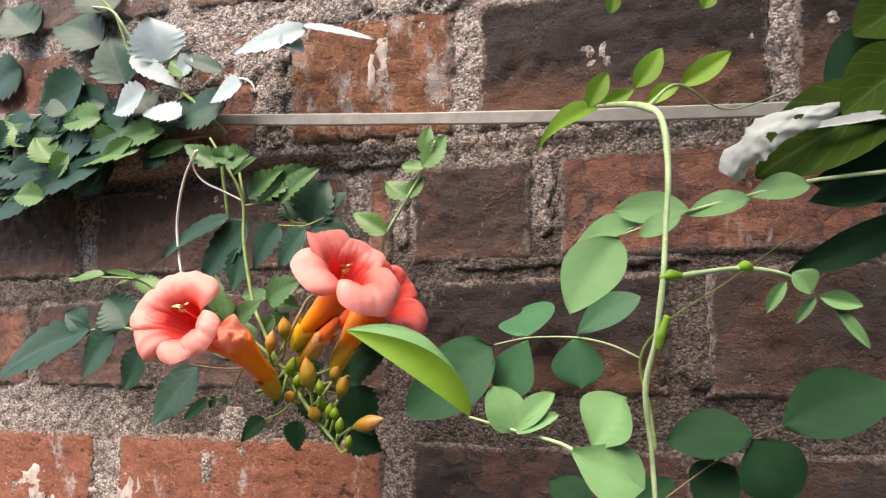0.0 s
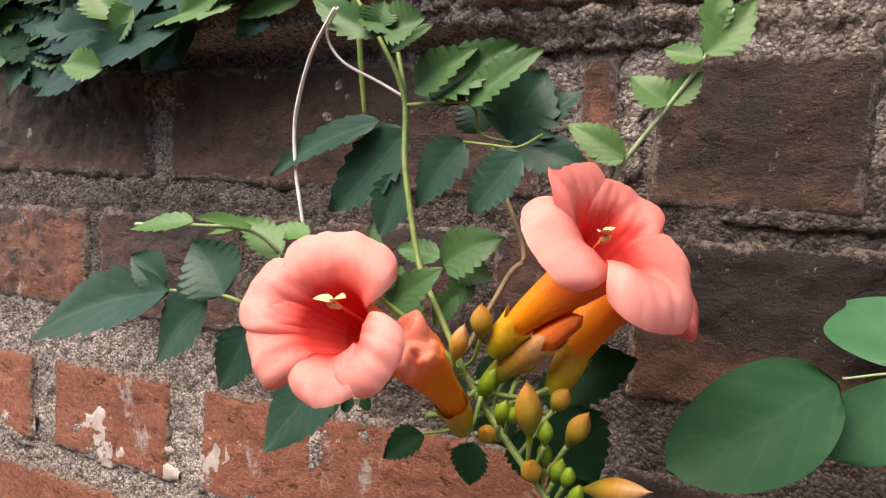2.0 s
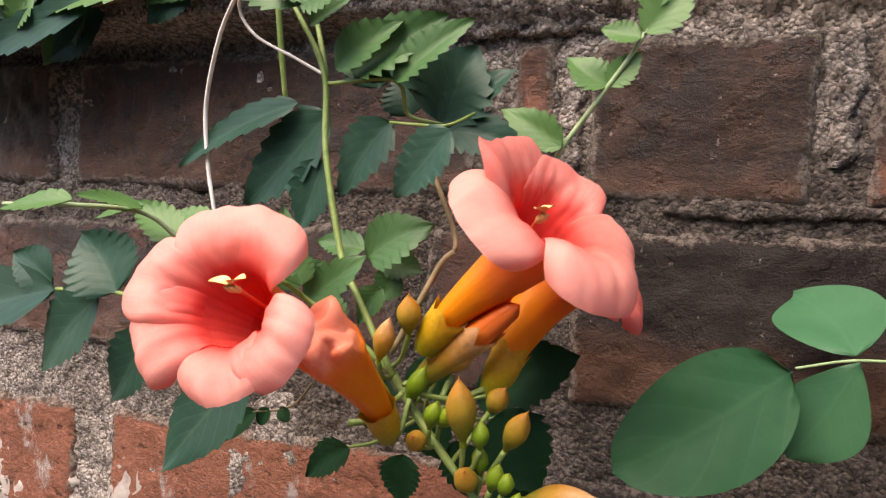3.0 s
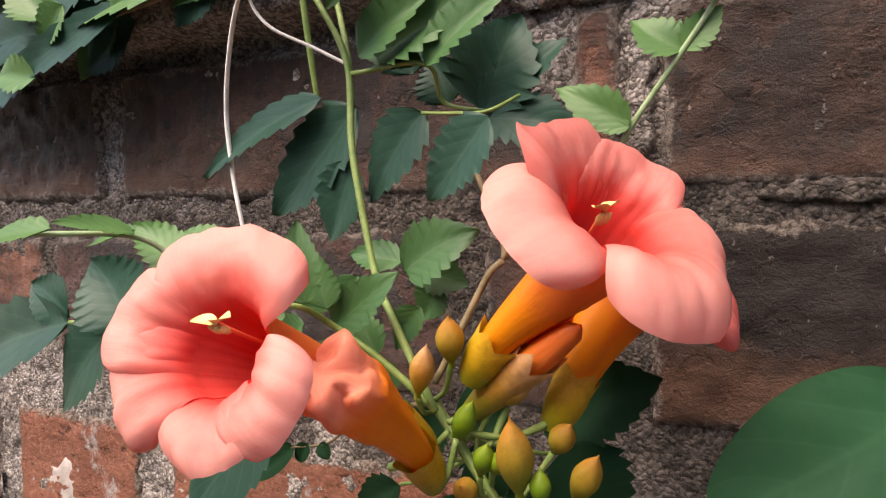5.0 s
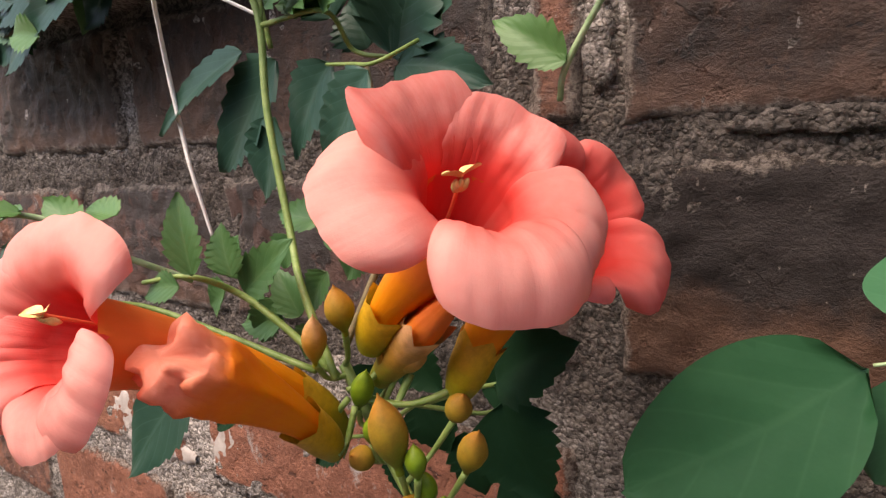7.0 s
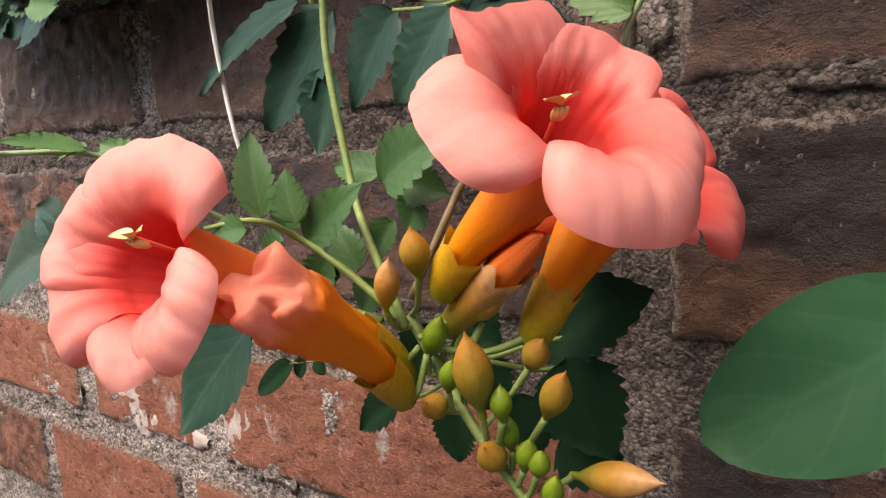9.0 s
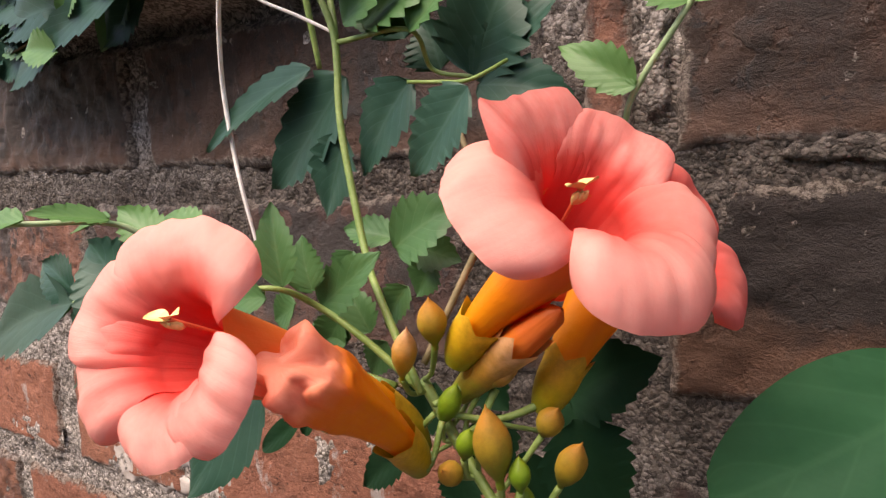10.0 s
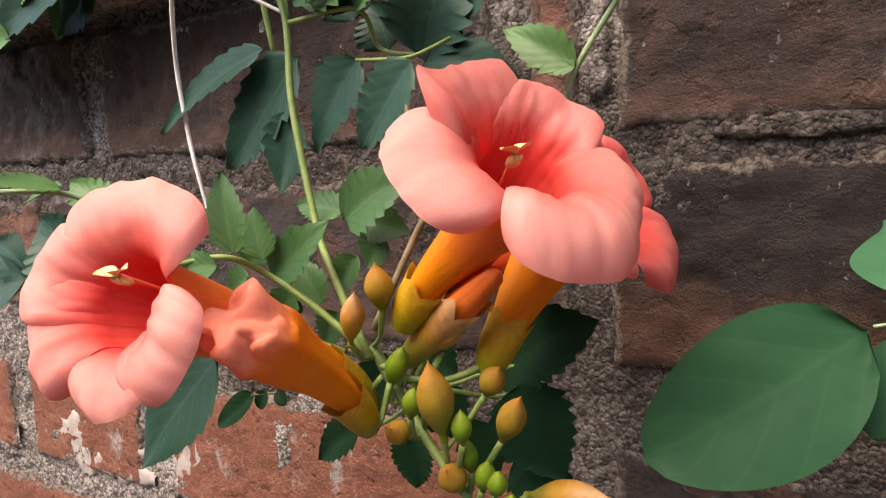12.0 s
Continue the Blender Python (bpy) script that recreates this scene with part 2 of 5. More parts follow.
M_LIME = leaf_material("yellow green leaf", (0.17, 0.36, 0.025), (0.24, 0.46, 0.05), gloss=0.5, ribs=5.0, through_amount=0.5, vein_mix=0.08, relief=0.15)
M_OLIVE = leaf_material("olive green leaf", (0.020, 0.048, 0.004), (0.033, 0.068, 0.007), gloss=0.75, ribs=6.0, through_amount=0.3, sheen=0.1, relief=0.1)
# leaf green darkened to paint in the shade where these leaves hang
M_SHADE = leaf_material("shaded green leaf", (0.005, 0.034, 0.012), (0.010, 0.048, 0.018), gloss=0.7, ribs=5.0, vein=(0.015, 0.06, 0.022), sheen=0.15, through_amount=0.15)
# pale blue base colour stands in for sky glare on glossy leaves
M_GLARE = leaf_material("vine leaf with sky glare", (0.28, 0.38, 0.385), (0.41, 0.51, 0.52), gloss=0.5, vein=(0.26, 0.36, 0.34), relief=0.08, sheen=0.35)
M_WHITE = leaf_material("white backed leaf", (0.35, 0.40, 0.38), (0.49, 0.54, 0.52), gloss=0.7, vein=(0.3, 0.4, 0.25), sheen=0.2, relief=0.1)
M_PETAL = petal_material("coral petal", (0.88, 0.105, 0.085), (0.90, 0.28, 0.23), (0.95, 0.53, 0.455), (0.87, 0.29, 0.23))
M_PETALR = petal_material("deep coral petal", (0.85, 0.085, 0.07), (0.86, 0.17, 0.14), (0.88, 0.30, 0.26), (0.76, 0.14, 0.11))
M_PETALI = petal_material("red ribbed petal", (0.86, 0.085, 0.07), (0.87, 0.15, 0.12), (0.92, 0.42, 0.36), (0.80, 0.10, 0.08), veined=0.12)
M_FRESH = leaf_material("fresh vine leaf", (0.040, 0.125, 0.038), (0.070, 0.175, 0.052), gloss=0.5, through_amount=0.3)
M_THROAT = petal_material("red throat", (0.75, 0.16, 0.04), (0.82, 0.10, 0.06), (0.84, 0.10, 0.065), (0.70, 0.06, 0.04), veined=0.15)
M_TUBE = petal_material("orange tube", (0.72, 0.25, 0.008), (0.80, 0.25, 0.012), (0.80, 0.19, 0.04), (0.66, 0.15, 0.012), 0.45, 0.22)
M_FOLD = petal_material("folded orange flower", (0.78, 0.26, 0.008), (0.82, 0.22, 0.018), (0.93, 0.33, 0.21), (0.70, 0.10, 0.030), 0.45, 0.28, 0.15)
M_CALYX = fade_material("golden calyx", (0.23, 0.25, 0.010), (0.46, 0.29, 0.010), (0.58, 0.33, 0.022))
M_BUD = fade_material("orange bud", (0.14, 0.21, 0.010), (0.31, 0.205, 0.014), (0.42, 0.175, 0.022), 0.68)
M_BUDG = fade_material("green bud", (0.09, 0.20, 0.008), (0.14, 0.25, 0.010), (0.20, 0.29, 0.015))
M_BUDP = fade_material("pink tipped bud", (0.20, 0.25, 0.015), (0.46, 0.235, 0.035), (0.58, 0.33, 0.16))
M_STIG = plain_material("cream stigma", (0.62, 0.46, 0.14), (0.80, 0.66, 0.28), 0.5, 300)
M_STYLE = plain_material("orange cream style", (0.80, 0.13, 0.06), (0.80, 0.19, 0.07), 0.5, 300)
M_STEM = plain_material("green stem", (0.11, 0.19, 0.035), (0.20, 0.28, 0.075), 0.5, 140)
M_PSTEM = plain_material("pale green stem", (0.20, 0.32, 0.14), (0.34, 0.45, 0.25), 0.5, 120)
M_BARK = plain_material("brown stem", (0.13, 0.11, 0.05), (0.22, 0.17, 0.09), 0.7, 140)
M_DRY = plain_material("dry tendril", (0.74, 0.70, 0.64), (0.88, 0.84, 0.79), 0.6, 200)
M_STRIP = plain_material("dull grey strip", (0.150, 0.150, 0.128), (0.22, 0.22, 0.19), 0.5, 60, 0.15)
M_REAR = plain_material("brown plaster", (0.11, 0.085, 0.065), (0.17, 0.135, 0.10), 0.9, 5, 0.6)
M_EARTH = plain_material("bare earth", (0.09, 0.07, 0.05), (0.16, 0.12, 0.09), 0.95, 6, 0.8)


# ---- mesh helpers ----
def thing(name, label, category, at, group="", kind=""):
    ob = new(name)
    ob.location = at
    bpy.context.view_layer.update()
    return tagged(ob, label, category, group, kind)


def mesh_object(name, verts, faces, material, parent=None, label="", uvs=None, smooth=True):
    """One mesh in world coordinates, hung under its thing or part."""
    me = bpy.data.meshes.new(name)
    me.from_pydata([tuple(v) for v in verts], [], faces)
    me.materials.append(material)
    if smooth:
        me.polygons.foreach_set("use_smooth", [True] * len(me.polygons))
    if uvs is not None:
        layer = me.uv_layers.new(name="uv")
        index = np.zeros(len(me.loops), dtype=np.int32)
        me.loops.foreach_get("vertex_index", index)
        layer.data.foreach_set("uv", np.array(uvs, dtype=np.float32)[index].ravel())
    me.update()
    ob = new(name, me)
    if parent:
        ob.parent = parent
        root = parent
        while root.parent:
            root = root.parent
        if parent is root:
            ob.matrix_parent_inverse = Matrix.Translation(-root.location)
    if label:
        tagged(ob, label)
    return ob


def grid_faces(rows, cols, wrap=False, start=0, flip=False):
    faces = []
    for i in range(rows - 1):
        for j in range(cols if wrap else cols - 1):
            k = (j + 1) % cols
            f = (start + i * cols + j, start + i * cols + k, start + (i + 1) * cols + k, start + (i + 1) * cols + j)
            faces.append(f[::-1] if flip else f)
    return faces


def smooth_path(points, steps=8):
    """A smooth line through the given places."""
    p = [Vector(q) for q in points]
    p = [p[0] * 2 - p[1], *p, p[-1] * 2 - p[-2]]
    out = []
    for i in range(1, len(p) - 2):
        a, b, c, d = p[i - 1:i + 3]
        for k in range(steps):
            t = k / steps
            out.append(0.5 * (2 * b + (c - a) * t + (2 * a - 5 * b + 4 * c - d) * t * t + (3 * b - a - 3 * c + d) * t ** 3))
    return [*out, p[-2]]


def tube(name, points, radii, material, parent=None, label="", sides=10, steps=8, knots=0.0):
    """A round stem along a smooth line; radii are spread along it."""
    line = smooth_path(points, steps)
    verts, uvs = [], []
    up = Vector((0.31, 0.52, 0.79))
    for i, q in enumerate(line):
        t = i / (len(line) - 1)
        along = (line[min(i + 1, len(line) - 1)] - line[max(i - 1, 0)]).normalized()
        u = along.cross(up).normalized()
        w = along.cross(u)
        at = t * (len(radii) - 1)
        k = min(int(at), len(radii) - 2)
        r = radii[k] + (radii[k + 1] - radii[k]) * (at - k)
        r *= 1 + knots * noise.noise(q * 90)
        for j in range(sides):
            a = 2 * math.pi * j / sides
            verts.append(q + (u * math.cos(a) + w * math.sin(a)) * r)
            uvs.append((j / sides, t))
    faces = grid_faces(len(line), sides, True)
    faces += [tuple(range(sides))[::-1], tuple(len(verts) - sides + j for j in range(sides))]
    return mesh_object(name, verts, faces, material, parent, label, uvs)


def leaflet(base, tip, width, material, parent, name="leaflet", facing=(0.15, -1, 0.4), form="vine", fold=0.18, droop=0.10, twist=0.0, label="", seed=0, teeth=0.21):
    """One leaf blade: a thin closed sheet with a crease along the midrib, a toothed or round edge and some sway."""
    base, tip, facing = Vector(base), Vector(tip), Vector(facing)
    axis = tip - base
    length = axis.length
    axis.normalize()
    out = (facing - axis * facing.dot(axis)).normalized()
    side = axis.cross(out)
    if twist:
        turn = Matrix.Rotation(radians(twist), 3, axis)
        out, side = turn @ out, turn @ side
    rng = random.Random(seed + int(abs(base.x * 7919 + base.z * 6101) * 1000))
    ph, sway = rng.random() * 6.28, rng.uniform(-0.06, 0.06)
    ph2, count = rng.random(), 6.5 + 2.0 * rng.random()
    rows, half = (56, 4) if form == "vine" else (18, 4)
    cols = 2 * half + 1
    verts, uvs = [], []
    for back_side in (0, 1):
        for i in range(rows + 1):
            t = i / rows
            if form == "vine":
                w = 1.47 * t ** 0.6 * (1 - t) ** 1.05 + 0.010
            elif form == "round":
                w = 0.5 * math.sin(math.pi * t ** 0.85) ** 0.55 + 0.008
            elif form == "pea":
                w = 0.5 * math.sin(math.pi * t ** 1.25) ** 0.72 + 0.006
            elif form == "heart":
                w = 0.5 * math.sin(math.pi * t ** 1.75) ** 0.62 + 0.03 * (1 - t)
            else:
                w = 0.5 * math.sin(math.pi * t ** 0.9) ** 0.8 + 0.008
            w *= width
            for j in range(-half, half + 1):
                s = j / half
                notch = 0.03 * length * (s * s) * (1 - t)
                if form == "heart":
                    notch = 0.40 * length * (abs(s) - 0.45) * t ** 5
                q = base + axis * (length * t + notch * 0.5)
                ws = w * s
                if form == "vine" and abs(j) >= half - 1:
                    saw = ((t ** 1.1 * count + (ph2 if s > 0 else ph2 * 2.3)) % 1.0)
                    ws *= 1 + (teeth if abs(j) == half else teeth * 0.35) * (saw - 0.5) * min(1.0, t * 6) * (1 + 0.2 * math.sin(9 * t + ph))
                q += side * (ws + sway * length * math.sin(math.pi * t))
                lift = fold * w * abs(s) * 1.5 - droop * length * t * t + droop * length * 0.35 * t
                lift += 0.038 * width * math.sin(5.0 * t + ph + 1.8 * s) * (0.3 + abs(s))
                q += out * lift
                if back_side:
                    q -= out * 0.00025 * (1 if 0 < i < rows and abs(j) < half else 0)
                verts.append(q)
                uvs.append(((s + 1) / 2, t))
    n = (rows + 1) * cols
    faces = grid_faces(rows + 1, cols) + grid_faces(rows + 1, cols, False, n, True)
    return mesh_object(name, verts, faces, material, parent, label, uvs)


def leaves(parent, rows, material, form="vine", facing=(0.15, -1, 0.4), fold=0.18, droop=0.10, name="leaflet", teeth=0.21):
    for k, (base, tip, width) in enumerate(rows):
        tilt = (facing[0] + 0.12 * math.sin(k * 2.1), facing[1], facing[2] + 0.15 * math.cos(k * 1.7))
        leaflet(base, tip, width, material, parent, name, tilt, form, fold, droop, 0, "", k, teeth)


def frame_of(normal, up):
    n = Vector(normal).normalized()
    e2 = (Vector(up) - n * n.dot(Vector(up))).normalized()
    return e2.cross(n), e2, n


def lathe(name, line, radii, material, parent, label="", sides=16, folds=(0, 0.0), seed=0.0, crumple=0.0):
    """A hollow or closed body round a bent line."""
    verts, uvs = [], []
    up = Vector((0.2, 0.9, 0.4))
    for i, (q, r) in enumerate(zip(line, radii)):
        along = (line[min(i + 1, len(line) - 1)] - line[max(i - 1, 0)]).normalized()
        u = along.cross(up).normalized()
        w = along.cross(u)
        t = i / (len(line) - 1)
        for j in range(sides):
            a = 2 * math.pi * j / sides
            rr = r * (1 + folds[1] * t * math.cos(folds[0] * a + seed + 2.5 * t))
            place = q + (u * math.cos(a) + w * math.sin(a)) * rr
            if crumple:
                k = crumple * t * t
                place += Vector((noise.noise(place * 130), noise.noise(place * 130 + Vector((5, 5, 5))), noise.noise(place * 130 + Vector((9, 1, 4))))) * k
            verts.append(place)
            uvs.append((j / sides, t))
    return mesh_object(name, verts, grid_faces(len(line), sides, True), material, parent, label, uvs)


def bend(a, b, ta, tb, steps):
    """A curve from a to b that leaves along ta and arrives along tb."""
    a, b, ta, tb = Vector(a), Vector(b), Vector(ta), Vector(tb)
    out = []
    for i in range(steps + 1):
        t = i / steps
        out.append(a * (2 * t ** 3 - 3 * t * t + 1) + ta * (t ** 3 - 2 * t * t + t) + b * (3 * t * t - 2 * t ** 3) + tb * (t ** 3 - t * t))
    return out


def calyx(parent, line, r, label="", material=None, deep=1.0):
    """A toothed cup round the foot of a flower tube."""
    sides, rows = 30, 10
    verts, uvs = [], []
    up = Vector((0.2, 0.9, 0.4))
    for i in range(rows):
        t = i / (rows - 1)
        k = t * (len(line) - 1)
        i0 = min(int(k), len(line) - 2)
        along = (line[i0 + 1] - line[i0]).normalized()
        q = line[i0].lerp(line[i0 + 1], k - i0) - along * 0.0022 * (1 - t)
        u = along.cross(up).normalized()
        w = along.cross(u)
        for j in range(sides):
            a = 2 * math.pi * j / sides
            tooth = abs(((j * 5 / sides) % 1.0) - 0.5) * 2
            rr = r * (0.60 + 0.40 * math.sin(min(1, t * 1.5) * math.pi / 2)) * (1 + 0.22 * max(0, t - 0.75) * 4 * tooth)
            shift = along * r * 0.65 * deep * (tooth - 0.5) * max(0, t - 0.6) * 2.2
            verts.append(q + (u * math.cos(a) + w * math.sin(a)) * rr + shift)
            uvs.append((j / sides, t))
    return mesh_object("calyx", verts, grid_faces(rows, sides, True), material or M_CALYX, parent, label, uvs)


DEEP = 0.022


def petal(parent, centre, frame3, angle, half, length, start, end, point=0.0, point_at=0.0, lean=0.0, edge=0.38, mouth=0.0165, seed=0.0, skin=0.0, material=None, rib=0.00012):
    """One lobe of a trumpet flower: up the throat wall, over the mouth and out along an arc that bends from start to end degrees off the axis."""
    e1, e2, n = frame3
    rows, low, cols = 40, 12, 33
    rho, h, arc = 0.0, 0.0, [(0.0, 0.0, radians(start))]
    for i in range(1, rows + 1):
        al = radians(start + (end - start) * (i - 0.5) / rows)
        rho, h = rho + math.sin(al) / rows, h + math.cos(al) / rows
        arc.append((rho, h, radians(start + (end - start) * i / rows)))
    verts, uvs = [], []
    for back_side in (0, 1):
        for i in range(-low, rows + 1):
            t = max(0.0, i / rows)
            for j in range(cols):
                a = 2 * j / (cols - 1) - 1
                reach = length * (1 - edge * abs(a) ** 3 + point * max(0.0, 1 - abs(a - point_at) * 2.2) ** 1.3)
                reach *= 1 - 0.17 * max(0.0, (abs(a) - 0.74) / 0.26) ** 2.2
                reach *= 1 + 0.030 * noise.noise(Vector((a * 2.3, seed * 3.1, 0.4))) + 0.016 * noise.noise(Vector((a * 6.5, seed * 3.1, 2.4)))
                if i < 0:
                    d = -i / low
                    rho, h, al = mouth * (1 - 0.42 * d ** 0.9), -DEEP * d, radians(14)
                else:
                    r, g, al = arc[i]
                    rho, h = mouth + r * reach, g * reach + lean * a * t
                rise = 0.0013 * noise.noise(Vector((a * half * 0.045, t * 2.2, seed * 2))) * min(1.0, t * 3)
                rise += 0.00045 * noise.noise(Vector((a * half * 0.14, t * 4.5, seed * 5))) * min(1.0, t * 2.5)
                rise += rib * math.sin(a * half * 0.42 + seed + 1.5 * noise.noise(Vector((a * 3, t * 3, seed)))) * (0.5 + t) * (1 - 0.6 * t)
                rise -= 0.0012 * math.exp(-(a * 5) ** 2) * t * (1 - t) * 3
                rise -= skin + (0.00055 if back_side and -low < i < rows and 0 < j < cols - 1 else 0.0)
                rho -= math.cos(al) * rise
                h += math.sin(al) * rise
                ang = radians(angle + a * half * math.sqrt(1 - 0.5 * t ** 2.6))
                verts.append(centre + (e1 * math.cos(ang) + e2 * math.sin(ang)) * rho + n * h)
                uvs.append(((a + 1) / 2, (i + low) / (rows + low) if i >= 0 else 0.23 * (1 + i / low)))
    m = (rows + low + 1) * cols
    faces = grid_faces(rows + low + 1, cols) + grid_faces(rows + low + 1, cols, False, m, True)
    return mesh_object("petal", verts, faces, material or M_PETAL, parent, "", uvs)


def trumpet_flower(parent, centre, normal, foot, lobes, label="", stigma=None, calyx_r=0.0062, leave=None, skin_material=None, ribbed=(), swell=1.5, cup=9, mouth=0.0165):
    """An open flower: tube, red throat, five lobes, calyx and stigma."""
    centre, foot = Vector(centre), Vector(foot)
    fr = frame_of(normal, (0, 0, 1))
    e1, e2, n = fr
    end = centre + n * 0.0012
    length = (end - foot).length
    start = Vector(leave).normalized() if leave else (end - foot).normalized()
    line = bend(foot, end, start * length * 0.9, n * length * 1.0, 28)
    prof = [0.0036 + (mouth + 0.0014 - 0.0036) * (t / 28) ** swell for t in range(29)]
    flower = lathe("flower", line, prof, M_TUBE, parent, label, 30, (5, 0.035))
    lathe("throat", [centre - n * (0.046 - 0.0015 * i) for i in range(20)], [0.0010 + (mouth * 0.66 - 0.0010) * (i / 19) ** 0.6 for i in range(20)], M_THROAT, flower, "deep red throat", 24)
    for k, lobe in enumerate(lobes):
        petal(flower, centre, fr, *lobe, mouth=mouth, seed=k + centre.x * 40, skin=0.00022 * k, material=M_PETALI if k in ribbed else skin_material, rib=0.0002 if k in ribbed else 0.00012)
    calyx(flower, line[0:cup], calyx_r, "yellow toothed calyx")
    if stigma:
        tip = Vector(stigma)
        tube("style", [centre - n * 0.034 + e2 * 0.004, centre.lerp(tip, 0.4) - n * 0.006 + e2 * 0.003, tip], [0.0005, 0.0005, 0.0008], M_STYLE, flower, "orange cream style", 8)
        for s in (-1, 0, 1):
            top = tip - n * 0.0016 + e1 * 0.0015 * s - e2 * 0.0010
            lathe("anther", [top + (n * 0.0005 + e1 * 0.0001 * s) * (i - 6) for i in range(11)], [0.0003 + 0.0008 * math.sin(math.pi * i / 10) for i in range(11)], M_STIG, flower, "yellow anther", 8)
        for s in (-1, 1):
            flap = tip + (e1 * 0.0064 + e2 * 0.0012) * s + n * 0.0026 + e2 * 0.001
            leaflet(tip - e1 * 0.0006 * s, flap, 0.0052, M_STIG, flower, "stigma", tuple(e2 * 0.8 + n * 0.6 - e1 * 0.5 * s), "oval", 0.3, 0.1, 0, "cream stigma lobe")
    return flower


def bud(parent, at, toward, length, radius, material, stalk=None, label="", name="bud"):
    """A closed bud with a small point, on its stalk."""
    at = Vector(at)
    d = (Vector(toward) - at).normalized() if toward is not None else Vector((0, -0.3, 1)).normalized()
    length *= 1.52
    radius *= 0.97
    line = [at + d * length * (i / 20 - 0.55) for i in range(21)]
    prof = []
    for i in range(21):
        t = i / 20
        body = math.sin(math.pi * min(1.0, t / 0.975) ** 1.12) ** 1.0 if t < 0.975 else 0.0
        prof.append(radius * max(0.24 * (1 - t) ** 0.5, body, 0.09 * (1.04 - t) / 0.1 if t > 0.9 else 0.0))
    b = lathe(name, line, prof, material, parent, label, 14, (5, 0.05), at.x * 50)
    if stalk is not None:
        foot = Vector(stalk)
        mid = (line[0] * 0.6 + foot * 0.4) - d * 0.004
        tube("stalk", [foot, mid, line[0] + d * 0.001], [0.0010, 0.0009, 0.0012], M_STEM, b, "green stalk", 8, 5)
    return b


# ---- flower cluster ----
NODE = (-0.301, 0.428, 1.449)
cluster = thing("flower_cluster", "open coral trumpet flowers and orange buds on a vine", "flowers", NODE)
trumpet_flower(cluster, (-0.3249, 0.3562, 1.4837), (-0.003, -0.922, 0.386), (-0.309, 0.430, 1.433),
               [(95, 65, 0.0275, 7, 133, 0, 0, 0.0061, 0.09), (171, 42, 0.0341, 2, 129, 0, 0, 0.0014, 0.18), (211, 45, 0.0355, -6, 158, 0, 0, -0.0006, 0.12),
                (286, 47, 0.0274, -6, 142, 0, 0, -0.0003, 0.11), (335, 43, 0.0315, -3, 152, 0, 0, 0.0013, 0.16)],
               "open coral flower with red throat", (-0.3228, 0.3484, 1.4931), 0.0064, (-0.05, -0.5, 0.9), None, (), 1.2, 9, 0.0118)
trumpet_flower(cluster, (-0.2507, 0.4293, 1.5103), (0.613, -0.276, 0.740), (-0.295, 0.435, 1.464),
               [(175, 51, 0.0407, 10, 151, 0, 0, -0.0013, 0.16), (264, 52, 0.0464, -7, 159, 0, 0, -0.0009, 0.19), (323, 45, 0.0418, -9, 168, 0, 0, 0.0019, 0.12),
                (44, 56, 0.0272, 8, 74, 0, 0, -0.0010, 0.05), (112, 54, 0.0314, 13, 83, 0.28, 0.66, -0.0024, 0.06)],
               "open coral flower turned upwards", (-0.2487, 0.4254, 1.5201), 0.0074, (0.45, -0.1, 1), None, (3, 4), 1.15, 9, 0.0125)
trumpet_flower(cluster, (-0.2431, 0.4745, 1.4996), (0.887, 0.006, 0.462), (-0.272, 0.451, 1.447),
               [(88, 43, 0.0252, 5, 153, 0, 0, -0.0039, 0.31), (161, 40, 0.0090, 3, 90, 0, 0, 0, 0.29), (237, 37, 0.0160, 16, 120, 0, 0, 0.0028, 0.31),
                (305, 44, 0.0318, 0, 127, 0, 0, 0.0025, 0.26), (378, 41, 0.0374, 6, 155, 0, 0, -0.0016, 0.26)],
               "deep coral flower turned to the wall", None, 0.0072, (0.5, 0.0, 1), M_PETALR, (), 1.2)


def folded_flower(parent, foot, head, leave, arrive, label):
    """A flower that has folded shut: a ribbed tube that widens to a crumpled pink end."""
    line = bend(foot, head, leave, arrive, 40)
    sides, verts, uvs = 44, [], []
    up = Vector((0.9, 0.1, 0.3))
    for i, q in enumerate(line):
        t = i / 40
        along = (line[min(i + 1, 40)] - line[max(i - 1, 0)]).normalized()
        u = along.cross(up).normalized()
        w = along.cross(u)
        r = 0.0040 + 0.0070 * (t / 0.76) ** 1.5 if t < 0.76 else 0.0110 * math.sqrt(max(0.02, 1 - ((t - 0.76) / 0.245) ** 2.6))
        for j in range(sides):
            a = 2 * math.pi * j / sides
            rib = abs(math.sin(2.5 * a + 0.9 + 0.8 * t))
            rr = r * (1 + 0.20 * min(1.0, t * 1.6) * (0.55 - rib))
            place = q + (u * math.cos(a) + w * math.sin(a)) * rr
            k = max(0.0, (t - 0.55) / 0.45)
            fold = abs(noise.noise(place * 105)) - 0.2
            place += (along * 1.1 + (u * math.cos(a) + w * math.sin(a)) * 0.6) * fold * 0.0150 * k * k
            place += (u * math.cos(a) + w * math.sin(a)) * (abs(noise.noise(place * 190)) - 0.15) * 0.0042 * k
            place += along * 0.0045 * noise.noise(place * 60 + Vector((3, 1, 7))) * k * k
            verts.append(place)
            uvs.append((j / sides, 0.36 * t / 0.62 if t < 0.62 else 0.36 + (t - 0.62) * 1.25))
    faces = grid_faces(41, sides, True) + [tuple(40 * sides + j for j in range(sides))]
    flower = mesh_object("folded_flower", verts, faces, M_FOLD, parent, label, uvs)
    calyx(flower, line[0:12], 0.0066, "yellow toothed calyx")


